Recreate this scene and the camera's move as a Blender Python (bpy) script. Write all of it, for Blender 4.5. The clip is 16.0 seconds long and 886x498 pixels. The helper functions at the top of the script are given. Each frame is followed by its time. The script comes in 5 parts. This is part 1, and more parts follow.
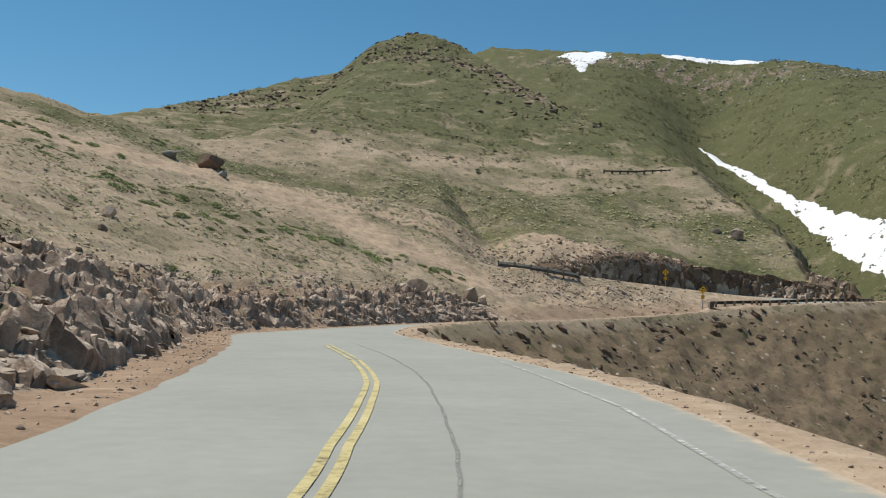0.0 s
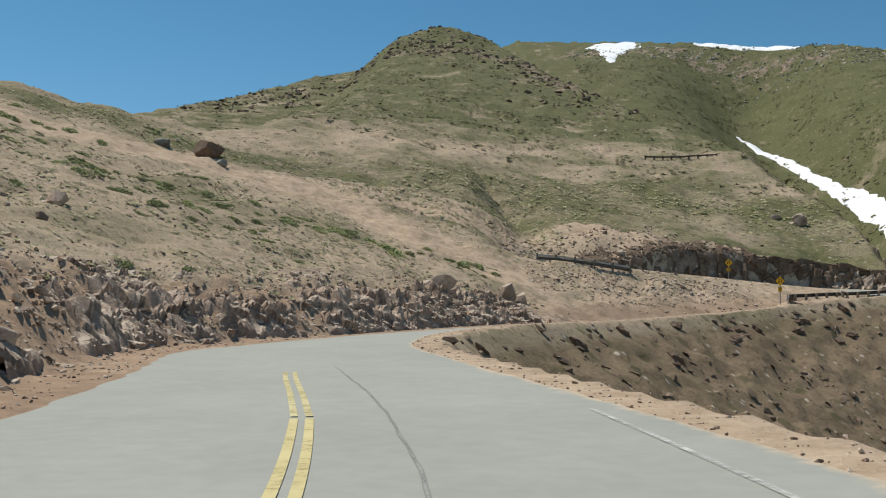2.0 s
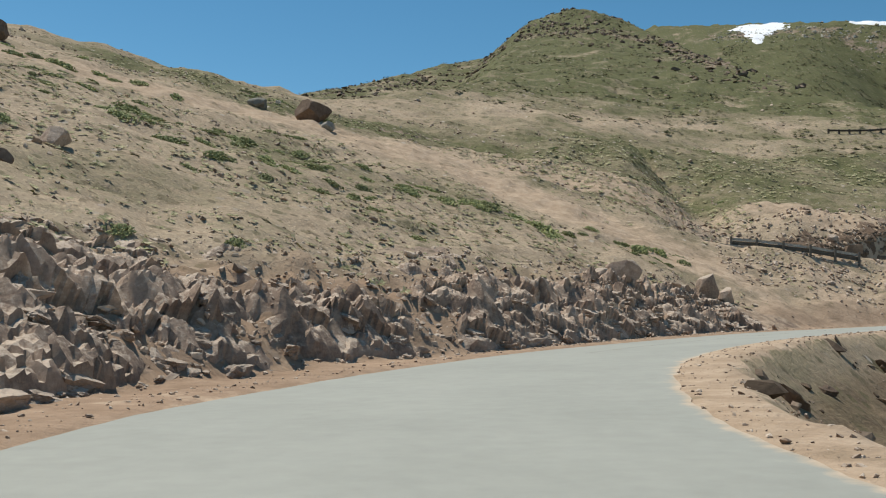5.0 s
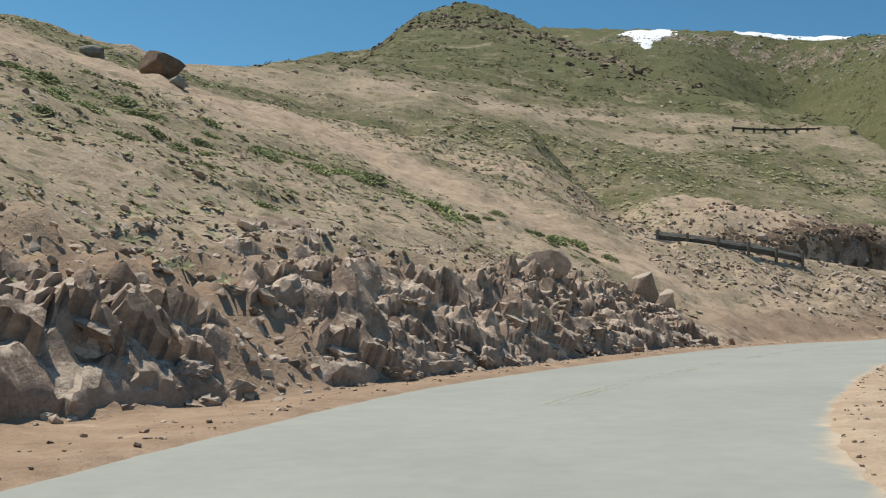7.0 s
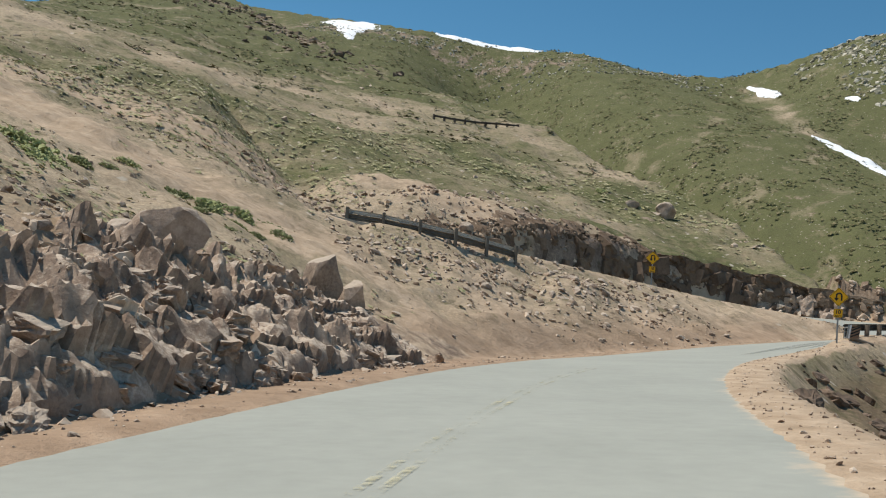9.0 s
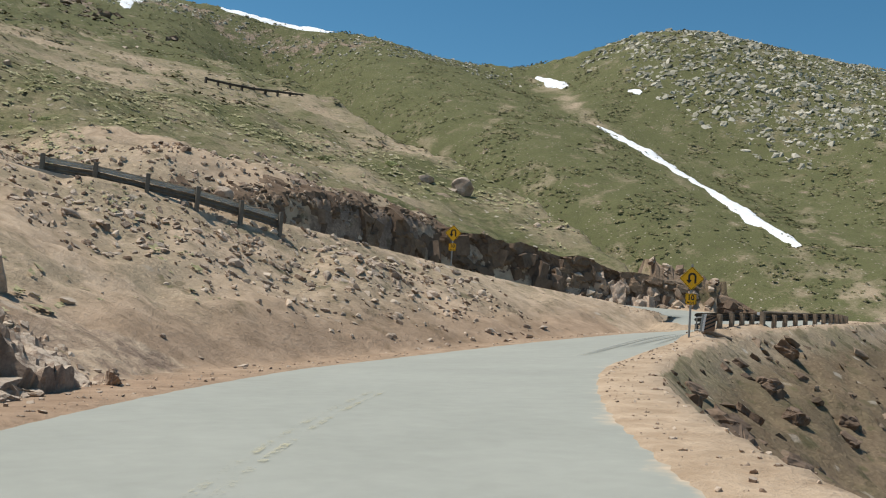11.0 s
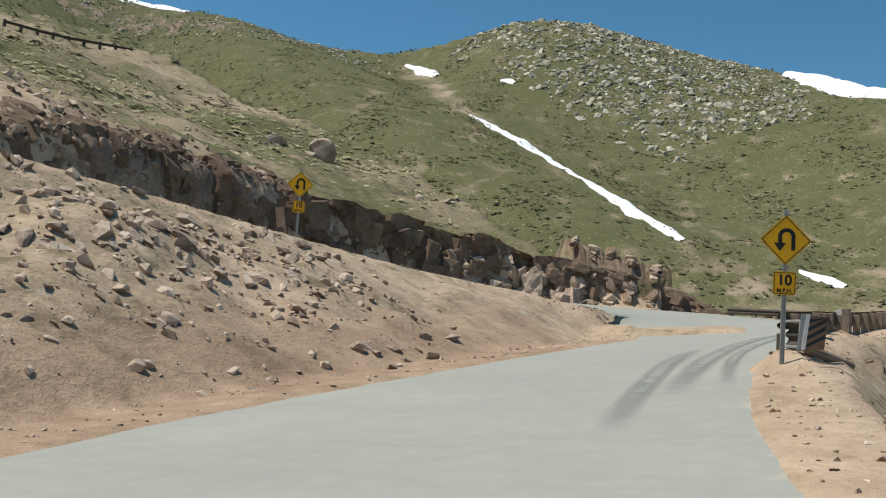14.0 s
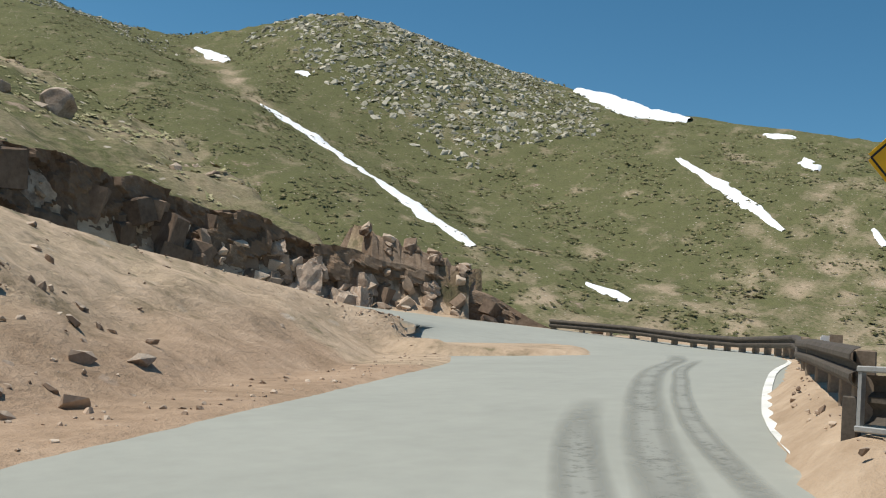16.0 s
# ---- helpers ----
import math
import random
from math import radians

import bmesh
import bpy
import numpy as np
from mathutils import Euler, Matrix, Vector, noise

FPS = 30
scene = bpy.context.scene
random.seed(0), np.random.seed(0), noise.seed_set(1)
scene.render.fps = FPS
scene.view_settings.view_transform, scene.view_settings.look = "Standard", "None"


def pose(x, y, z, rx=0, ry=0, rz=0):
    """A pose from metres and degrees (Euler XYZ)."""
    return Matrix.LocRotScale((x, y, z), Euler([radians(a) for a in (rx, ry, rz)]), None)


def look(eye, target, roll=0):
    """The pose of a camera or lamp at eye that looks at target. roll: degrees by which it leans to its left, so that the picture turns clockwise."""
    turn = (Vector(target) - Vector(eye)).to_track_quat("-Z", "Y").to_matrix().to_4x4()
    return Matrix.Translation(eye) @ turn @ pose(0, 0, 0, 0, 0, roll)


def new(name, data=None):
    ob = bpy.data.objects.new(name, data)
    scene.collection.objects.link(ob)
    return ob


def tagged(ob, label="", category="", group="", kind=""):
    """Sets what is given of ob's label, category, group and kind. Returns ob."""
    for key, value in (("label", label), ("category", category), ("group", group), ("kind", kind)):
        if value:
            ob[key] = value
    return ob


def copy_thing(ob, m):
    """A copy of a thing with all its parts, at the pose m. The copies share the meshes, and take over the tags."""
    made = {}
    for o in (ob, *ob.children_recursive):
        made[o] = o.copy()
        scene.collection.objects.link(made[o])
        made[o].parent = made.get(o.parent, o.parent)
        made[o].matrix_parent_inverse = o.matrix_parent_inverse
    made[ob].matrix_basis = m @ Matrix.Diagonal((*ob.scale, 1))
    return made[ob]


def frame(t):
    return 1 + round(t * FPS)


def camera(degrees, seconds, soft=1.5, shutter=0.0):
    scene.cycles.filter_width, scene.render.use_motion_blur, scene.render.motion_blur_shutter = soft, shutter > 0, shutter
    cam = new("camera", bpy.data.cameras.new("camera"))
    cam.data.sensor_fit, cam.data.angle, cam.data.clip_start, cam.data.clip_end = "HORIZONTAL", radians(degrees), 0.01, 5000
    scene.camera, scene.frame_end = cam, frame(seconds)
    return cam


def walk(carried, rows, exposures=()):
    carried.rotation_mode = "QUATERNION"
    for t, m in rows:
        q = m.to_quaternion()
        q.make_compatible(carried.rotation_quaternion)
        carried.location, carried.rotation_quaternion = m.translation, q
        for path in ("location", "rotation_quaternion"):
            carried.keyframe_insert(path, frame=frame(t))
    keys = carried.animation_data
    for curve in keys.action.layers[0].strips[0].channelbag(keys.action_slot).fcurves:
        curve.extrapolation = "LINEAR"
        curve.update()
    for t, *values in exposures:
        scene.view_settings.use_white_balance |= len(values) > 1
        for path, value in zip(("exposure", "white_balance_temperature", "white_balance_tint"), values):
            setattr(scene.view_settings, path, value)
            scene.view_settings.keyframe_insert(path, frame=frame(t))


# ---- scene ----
cam = camera(47.0, 16.0, soft=1.1)
PATH = [
    (0, (-0.979, -2.317, 2.093), (-0.94, -0.323, 2.246), 2.2),
    (0.5, (-0.914, 1.196, 2.116), (-0.876, 3.189, 2.272), 1.7),
    (1, (-0.768, 4.903, 2.22), (-0.734, 6.897, 2.373), 1.5),
    (1.5, (-0.706, 8.57, 2.257), (-0.688, 10.564, 2.413), 1.2),
    (2, (-0.801, 12.384, 2.308), (-0.819, 14.378, 2.463), 1.0),
    (2.5, (-1.112, 16.289, 2.421), (-1.186, 18.282, 2.573), 1.1),
    (3, (-1.502, 20.194, 2.432), (-1.644, 22.184, 2.58), 1.2),
    (3.5, (-2.069, 23.957, 2.524), (-2.28, 25.94, 2.668), 1.3),
    (4, (-2.545, 27.679, 2.587), (-2.817, 29.655, 2.732), 1.5),
    (6.5, (-4.985, 44.333, 3.014), (-5.143, 46.321, 3.165), 2.0),
    (7, (-4.876, 48.195, 3.072), (-4.912, 50.189, 3.225), 2.6),
    (7.5, (-4.548, 52.149, 3.155), (-4.435, 54.14, 3.312), 3.1),
    (8, (-3.89, 55.845, 3.279), (-3.631, 57.821, 3.443), 3.8),
    (8.5, (-3.095, 59.477, 3.44), (-2.683, 61.427, 3.609), 4.3),
    (9, (-1.976, 62.475, 3.614), (-1.419, 64.388, 3.789), 4.7),
    (9.5, (-0.795, 65.174, 3.712), (-0.1, 67.041, 3.891), 4.4),
    (10, (0.422, 67.787, 3.818), (1.234, 69.606, 4.0), 4.5),
    (12.5, (8.382, 83.137, 4.371), (9.398, 84.849, 4.555), 3.1),
    (13, (9.914, 85.657, 4.49), (10.969, 87.345, 4.676), 3.1),
    (13.5, (11.554, 88.149, 4.597), (12.656, 89.807, 4.788), 3.5),
    (14, (13.316, 90.587, 4.719), (14.474, 92.206, 4.916), 3.7),
    (14.5, (15.048, 92.786, 4.838), (16.266, 94.359, 5.041), 4.0),
    (15, (17.08, 95.116, 4.99), (18.38, 96.621, 5.202), 4.5),
    (15.5, (18.919, 97.021, 5.148), (20.296, 98.455, 5.371), 4.7),
    (16, (20.908, 98.855, 5.306), (22.372, 100.197, 5.54), 5.4),
]
walk(cam, [(t, look(eye, target, roll)) for t, eye, target, roll in PATH], exposures=((0.0, -0.1), (4.0, -0.07), (6.5, 0.0), (16.0, 0.03)))

# ---------------------------------------------------------------- light
SUN_EL, SUN_AZ = 63.0, -54.0      # degrees; azimuth from +y towards +x
world = bpy.data.worlds.new("sky")
scene.world = world
world.use_nodes = True
wn = world.node_tree
sky = wn.nodes.new("ShaderNodeTexSky")
sky.sky_type, sky.sun_disc = "NISHITA", False
sky.sun_elevation, sky.sun_rotation = radians(SUN_EL), radians(SUN_AZ)
sky.altitude, sky.air_density, sky.dust_density, sky.ozone_density = 2500, 1.0, 0.4, 1.2
wn.nodes["Background"].inputs[1].default_value = 0.106
tone = wn.nodes.new("ShaderNodeHueSaturation")
tone.inputs["Hue"].default_value, tone.inputs["Saturation"].default_value = 0.482, 1.24
wn.links.new(sky.outputs[0], tone.inputs["Color"])
wn.links.new(tone.outputs[0], wn.nodes["Background"].inputs[0])
sun_data = bpy.data.lights.new("sun", "SUN")
sun_data.energy, sun_data.angle, sun_data.color = 4.65, radians(0.55), (1.0, 0.94, 0.825)
sun = new("sun", sun_data)
sun_way = Vector((math.sin(radians(SUN_AZ)) * math.cos(radians(SUN_EL)), math.cos(radians(SUN_AZ)) * math.cos(radians(SUN_EL)), math.sin(radians(SUN_EL))))
sun.matrix_world = look(sun_way * 300, (0, 0, 0))
scene.view_settings.exposure = 0.0


# ---------------------------------------------------------------- materials
def material(name, rough=0.85, metal=0.0):
    m = bpy.data.materials.new(name)
    m.use_nodes = True
    b = m.node_tree.nodes["Principled BSDF"]
    b.inputs["Roughness"].default_value, b.inputs["Metallic"].default_value = rough, metal
    b.inputs["Specular IOR Level"].default_value = 0.3
    return m, m.node_tree, b


def node(nt, kind, **values):
    n = nt.nodes.new(kind)
    for k, v in values.items():
        n.inputs[k].default_value = v
    return n


def position(nt):
    return nt.nodes.new("ShaderNodeNewGeometry").outputs["Position"]


def grain(nt, where, scale, detail=4.0, rough=0.6):
    n = node(nt, "ShaderNodeTexNoise", Scale=scale, Detail=detail, Roughness=rough)
    nt.links.new(where, n.inputs["Vector"])
    return n.outputs["Fac"]


def ramp(nt, fac, stops):
    r = nt.nodes.new("ShaderNodeValToRGB")
    while len(r.color_ramp.elements) < len(stops):
        r.color_ramp.elements.new(0.5)
    for e, (p, c) in zip(r.color_ramp.elements, stops):
        e.position, e.color = p, (*c, 1.0) if len(c) == 3 else c
    nt.links.new(fac, r.inputs["Fac"])
    return r.outputs["Color"]


def mixed(nt, fac, a, b, kind="MIX"):
    m = nt.nodes.new("ShaderNodeMix")
    m.data_type, m.blend_type = "RGBA", kind
    for k, v in ((0, fac), (6, a), (7, b)):
        if isinstance(v, (int, float)):
            m.inputs[k].default_value = v
        elif isinstance(v, tuple):
            m.inputs[k].default_value = (*v, 1.0)
        else:
            nt.links.new(v, m.inputs[k])
    return m.outputs[2]


def relief(nt, b, height, strength=0.5, distance=0.05):
    n = node(nt, "ShaderNodeBump", Strength=strength, Distance=distance)
    nt.links.new(height, n.inputs["Height"])
    nt.links.new(n.outputs["Normal"], b.inputs["Normal"])


def attribute(nt, name):
    a = nt.nodes.new("ShaderNodeAttribute")
    a.attribute_name = name
    return a.outputs["Fac"]


def maths(nt, kind, a, b):
    m = nt.nodes.new("ShaderNodeMath")
    m.operation = kind
    for i, v in enumerate((a, b)):
        if isinstance(v, (int, float)):
            m.inputs[i].default_value = v
        else:
            nt.links.new(v, m.inputs[i])
    return m.outputs[0]


def lit_tops(nt, c, f, tint=(0.54, 0.455, 0.37), much=0.55, start=0.52):
    """Paler colour on faces that look up: sunlit tops put into the colour."""
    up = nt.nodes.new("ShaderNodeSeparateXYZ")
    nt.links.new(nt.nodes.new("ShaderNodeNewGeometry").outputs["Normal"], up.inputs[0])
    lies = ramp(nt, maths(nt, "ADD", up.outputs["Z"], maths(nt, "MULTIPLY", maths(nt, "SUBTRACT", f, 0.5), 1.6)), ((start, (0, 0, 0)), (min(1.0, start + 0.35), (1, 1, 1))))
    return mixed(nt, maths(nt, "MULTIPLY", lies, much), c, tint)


def simple(name, dark, light, scale=3.0, rough=0.8, metal=0.0, bump=0.4, distance=0.03, per_object=0.0, dust_and_light=0.0):
    m, nt, b = material(name, rough, metal)
    w = nt.nodes.new("ShaderNodeTexCoord").outputs["Object"]
    if per_object:
        o = nt.nodes.new("ShaderNodeObjectInfo")
        shift = nt.nodes.new("ShaderNodeVectorMath")
        shift.operation = "ADD"
        s = maths(nt, "MULTIPLY", o.outputs["Random"], 40.0)
        nt.links.new(w, shift.inputs[0])
        nt.links.new(s, shift.inputs[1])
        w = shift.outputs[0]
    fine, coarse = grain(nt, w, scale * 6, 6.0, 0.7), grain(nt, w, scale, 3.0)
    f = maths(nt, "ADD", maths(nt, "MULTIPLY", fine, 0.5), maths(nt, "MULTIPLY", coarse, 0.5))
    c = ramp(nt, f, ((0.32, dark), (0.68, light)))
    if per_object:
        v = maths(nt, "ADD", maths(nt, "MULTIPLY", o.outputs["Random"], per_object * 2), 1.0 - per_object)
        hsv = nt.nodes.new("ShaderNodeHueSaturation")
        nt.links.new(v, hsv.inputs["Value"])
        nt.links.new(c, hsv.inputs["Color"])
        c = hsv.outputs["Color"]
    if dust_and_light:
        c = lit_tops(nt, c, f, much=dust_and_light)
    nt.links.new(c, b.inputs["Base Color"])
    if bump:
        relief(nt, b, f, bump, distance)
    return m


def ground_material():
    m, nt, b = material("hillside", 0.95)
    b.inputs["Specular IOR Level"].default_value = 0.1
    w = position(nt)
    grass, rock, sand = attribute(nt, "grass"), attribute(nt, "rock"), attribute(nt, "sand")
    big, mid, fine, grit = grain(nt, w, 0.02, 3), grain(nt, w, 0.16, 5), grain(nt, w, 1.1, 6, 0.7), grain(nt, w, 6.0, 5, 0.75)
    dirt = mixed(nt, maths(nt, "MULTIPLY", grit, 0.9), ramp(nt, mid, ((0.3, (0.325, 0.250, 0.172)), (0.7, (0.480, 0.380, 0.270)))), ramp(nt, fine, ((0.3, (0.225, 0.176, 0.123)), (0.7, (0.610, 0.495, 0.372)))))
    sandy = mixed(nt, grit, ramp(nt, mid, ((0.3, (0.345, 0.250, 0.170)), (0.7, (0.475, 0.360, 0.256)))), ramp(nt, fine, ((0.35, (0.320, 0.232, 0.159)), (0.65, (0.62, 0.492, 0.372)))))
    stone = mixed(nt, grit, ramp(nt, fine, ((0.35, (0.135, 0.094, 0.072)), (0.65, (0.40, 0.305, 0.240)))), ramp(nt, mid, ((0.3, (0.185, 0.134, 0.104)), (0.7, (0.35, 0.268, 0.210)))))
    green = mixed(nt, fine, ramp(nt, mid, ((0.3, (0.086, 0.096, 0.036)), (0.7, (0.150, 0.152, 0.064)))), ramp(nt, grit, ((0.3, (0.050, 0.058, 0.026)), (0.7, (0.200, 0.190, 0.108)))))
    ragged = maths(nt, "ADD", maths(nt, "MULTIPLY", maths(nt, "SUBTRACT", fine, 0.5), 1.5), maths(nt, "MULTIPLY", maths(nt, "SUBTRACT", mid, 0.5), 1.6))

    def edge(mask, low=0.35, high=0.65):
        r = nt.nodes.new("ShaderNodeMapRange")
        r.inputs["From Min"].default_value, r.inputs["From Max"].default_value = low, high
        nt.links.new(maths(nt, "ADD", mask, ragged), r.inputs["Value"])
        return r.outputs["Result"]
    c = mixed(nt, edge(grass, 0.05, 0.9), dirt, green)
    earth = mixed(nt, grit, ramp(nt, mid, ((0.3, (0.165, 0.120, 0.078)), (0.7, (0.265, 0.200, 0.132)))), ramp(nt, fine, ((0.3, (0.105, 0.077, 0.052)), (0.7, (0.315, 0.240, 0.165)))))
    c = mixed(nt, edge(rock), c, stone)
    c = mixed(nt, attribute(nt, "fill"), c, mixed(nt, edge(grass, 0.1, 1.2), earth, (0.115, 0.100, 0.052)))
    pebbles = node(nt, "ShaderNodeTexVoronoi", Scale=11.0)
    nt.links.new(w, pebbles.inputs["Vector"])
    tone = nt.nodes.new("ShaderNodeSeparateColor")
    nt.links.new(pebbles.outputs["Color"], tone.inputs["Color"])
    c = mixed(nt, 0.55, c, ramp(nt, tone.outputs[0], ((0.0, (0.66, 0.64, 0.62)), (0.4, (0.98, 0.98, 0.98)), (0.85, (1.05, 1.05, 1.04)), (1.0, (1.5, 1.48, 1.44)))), "MULTIPLY")

    def dots(scale, reach, share, tone, amount):
        """Scattered round spots of another tone: low plants, or stones."""
        v = node(nt, "ShaderNodeTexVoronoi", Scale=scale)
        nt.links.new(w, v.inputs["Vector"])
        pick = nt.nodes.new("ShaderNodeSeparateColor")
        nt.links.new(v.outputs["Color"], pick.inputs["Color"])
        near = ramp(nt, maths(nt, "ADD", v.outputs["Distance"], maths(nt, "MULTIPLY", maths(nt, "SUBTRACT", grit, 0.5), 0.5)), ((reach * 0.6, (1, 1, 1)), (reach, (0, 0, 0))))
        chosen = ramp(nt, pick.outputs[0], ((share - 0.02, (1, 1, 1)), (share, (0, 0, 0))))
        return mixed(nt, maths(nt, "MULTIPLY", maths(nt, "MULTIPLY", near, chosen), amount), c, mixed(nt, pick.outputs[1], tone[0], tone[1]))
    c = dots(0.75, 0.42, 0.40, ((0.055, 0.065, 0.028), (0.15, 0.125, 0.075)), 0.6)
    c = dots(1.9, 0.40, 0.38, ((0.075, 0.062, 0.040), (0.13, 0.13, 0.062)), 0.55)
    c = dots(1.3, 0.30, 0.16, ((0.34, 0.29, 0.23), (0.55, 0.49, 0.42)), 0.8)
    c = mixed(nt, edge(sand), c, sandy)
    red = mixed(nt, grit, ramp(nt, mid, ((0.3, (0.265, 0.172, 0.114)), (0.7, (0.40, 0.278, 0.192)))), ramp(nt, fine, ((0.3, (0.185, 0.122, 0.082)), (0.7, (0.46, 0.335, 0.240)))))
    bare = maths(nt, "SUBTRACT", 1.0, edge(rock))
    c = mixed(nt, maths(nt, "MULTIPLY", maths(nt, "MULTIPLY", attribute(nt, "soil"), bare), 0.85), c, red)
    nt.links.new(c, b.inputs["Base Color"])
    relief(nt, b, maths(nt, "ADD", maths(nt, "MULTIPLY", fine, 0.8), maths(nt, "MULTIPLY", grit, 0.35)), 0.6, 0.3)
    return m


def asphalt_material():
    m, nt, b = material("asphalt", 0.82)
    w = position(nt)
    grit, fine, mid = grain(nt, w, 45, 3, 0.7), grain(nt, w, 3.0, 5), grain(nt, w, 0.35, 4)
    c = mixed(nt, maths(nt, "MULTIPLY", grit, 0.5), ramp(nt, mid, ((0.3, (0.29, 0.297, 0.265)), (0.7, (0.345, 0.352, 0.315)))), ramp(nt, fine, ((0.3, (0.25, 0.257, 0.23)), (0.7, (0.375, 0.382, 0.345)))))
    # on the road: only sand dust drifted in along the pavement's edges
    dust_and_light = attribute(nt, "dust_and_light")
    drift = ramp(nt, maths(nt, "ADD", dust_and_light, maths(nt, "MULTIPLY", maths(nt, "SUBTRACT", maths(nt, "ADD", maths(nt, "MULTIPLY", fine, 0.5), maths(nt, "MULTIPLY", mid, 0.5)), 0.5), 1.8)), ((0.35, (0, 0, 0)), (0.75, (1, 1, 1))))
    c = mixed(nt, maths(nt, "MULTIPLY", drift, 0.9), c, ramp(nt, fine, ((0.3, (0.40, 0.315, 0.23)), (0.7, (0.57, 0.455, 0.335)))))
    nt.links.new(c, b.inputs["Base Color"])
    relief(nt, b, grit, 0.25, 0.01)
    return m


M_GROUND, M_ASPHALT = ground_material(), asphalt_material()
M_ROCK = simple("granite", (0.20, 0.143, 0.107), (0.55, 0.43, 0.34), 1.6, 0.9, bump=0.9, distance=0.10, per_object=0.2, dust_and_light=0.6)
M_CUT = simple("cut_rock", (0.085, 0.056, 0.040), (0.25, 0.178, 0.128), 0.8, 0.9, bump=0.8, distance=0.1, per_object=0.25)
M_GREY = simple("lichen_rock", (0.17, 0.16, 0.13), (0.46, 0.44, 0.38), 0.5, 0.92, bump=0.6, distance=0.2, per_object=0.25)
M_SNOW = simple("snow", (0.80, 0.82, 0.86), (0.92, 0.93, 0.95), 0.2, 0.6, bump=0.4, distance=0.3)
M_BUSH = simple("juniper", (0.15, 0.175, 0.062), (0.36, 0.37, 0.165), 4.0, 0.8, bump=0.2, per_object=0.3)
def worn_paint(name, dark, light, keep):
    """Road paint worn through to the asphalt in patches; keep: how much of it is left."""
    m, nt, b = material(name, 0.75)
    w = position(nt)
    fine, mid = grain(nt, w, 9.0, 6, 0.75), grain(nt, w, 1.3, 4)
    tone = ramp(nt, mid, ((0.3, dark), (0.7, light)))
    left = maths(nt, "ADD", maths(nt, "MULTIPLY", fine, 0.6), maths(nt, "MULTIPLY", mid, 0.4))
    f = ramp(nt, left, ((0.56 - 0.35 * keep, (0, 0, 0)), (0.78 - 0.35 * keep, (1, 1, 1))))
    edge = attribute(nt, "edge")
    nt.links.new(tone, b.inputs["Base Color"])
    nt.links.new(maths(nt, "MULTIPLY", f, edge), b.inputs["Alpha"])
    return m


M_WHITE, M_FAINT = worn_paint("white_paint", (0.62, 0.62, 0.59), (0.82, 0.82, 0.79), 1.0), worn_paint("faint_white_paint", (0.48, 0.48, 0.45), (0.58, 0.58, 0.55), 0.5)
M_YELLOW, M_OLDYELLOW, M_GHOST = worn_paint("yellow_paint", (0.48, 0.40, 0.18), (0.60, 0.52, 0.27), 0.82), worn_paint("old_yellow_paint", (0.48, 0.40, 0.18), (0.58, 0.52, 0.30), 0.74), worn_paint("ghost_yellow_paint", (0.44, 0.40, 0.25), (0.52, 0.48, 0.32), 0.2)
M_SIGN = simple("sign_yellow", (0.80, 0.42, 0.012), (0.86, 0.47, 0.016), 3.0, 0.45, bump=0.02)
M_BLACK = simple("sign_black", (0.012, 0.012, 0.012), (0.03, 0.03, 0.03), 3.0, 0.5, bump=0.02)
M_STEEL = simple("galvanised", (0.30, 0.31, 0.31), (0.48, 0.49, 0.49), 5.0, 0.5, 0.6, bump=0.1, distance=0.004)
M_RAIL = simple("weathered_rail", (0.05, 0.042, 0.036), (0.13, 0.11, 0.09), 5.0, 0.75, 0.2, bump=0.2, distance=0.005)
M_OLDRAIL = simple("grey_rail", (0.085, 0.077, 0.065), (0.19, 0.175, 0.15), 5.0, 0.75, 0.0, bump=0.2, distance=0.005)
# pale colour for the upper rail's sunlit top edge
M_LITRAIL = simple("lit_rail", (0.42, 0.42, 0.40), (0.60, 0.59, 0.56), 5.0, 0.6, 0.0, bump=0.1, distance=0.004)
M_POST = simple("timber_post", (0.15, 0.115, 0.085), (0.33, 0.26, 0.195), 5.0, 0.9, bump=0.5, distance=0.01)
M_SKID, M_CRACK = worn_paint("tyre_rubber", (0.25, 0.255, 0.23), (0.295, 0.30, 0.27), 0.8), worn_paint("crack_seal", (0.245, 0.245, 0.225), (0.295, 0.295, 0.27), 0.6)
M_REFLECT = simple("reflector_white", (0.75, 0.75, 0.75), (0.85, 0.85, 0.85), 3.0, 0.4, bump=0.0)


# ---------------------------------------------------------------- the lie of the land
def spline(points, step):
    """Even points along a smooth curve through the given ones."""
    p = np.array(points, float)
    p = np.vstack([2 * p[0] - p[1], p, 2 * p[-1] - p[-2]])
    out = []
    for a, b, c, d in zip(p[:-3], p[1:-2], p[2:-1], p[3:]):
        u = np.linspace(0, 1, 40, endpoint=False)[:, None]
        out.append(0.5 * (2 * b + (c - a) * u + (2 * a - 5 * b + 4 * c - d) * u ** 2 + (3 * b - a - 3 * c + d) * u ** 3))
    q = np.vstack(out + [p[-2:-1]])
    s = np.concatenate([[0], np.cumsum(np.linalg.norm(np.diff(q[:, :2], axis=0), axis=1))])
    e = np.arange(0, s[-1], step)
    return np.column_stack([np.interp(e, s, q[:, i]) for i in range(q.shape[1])])


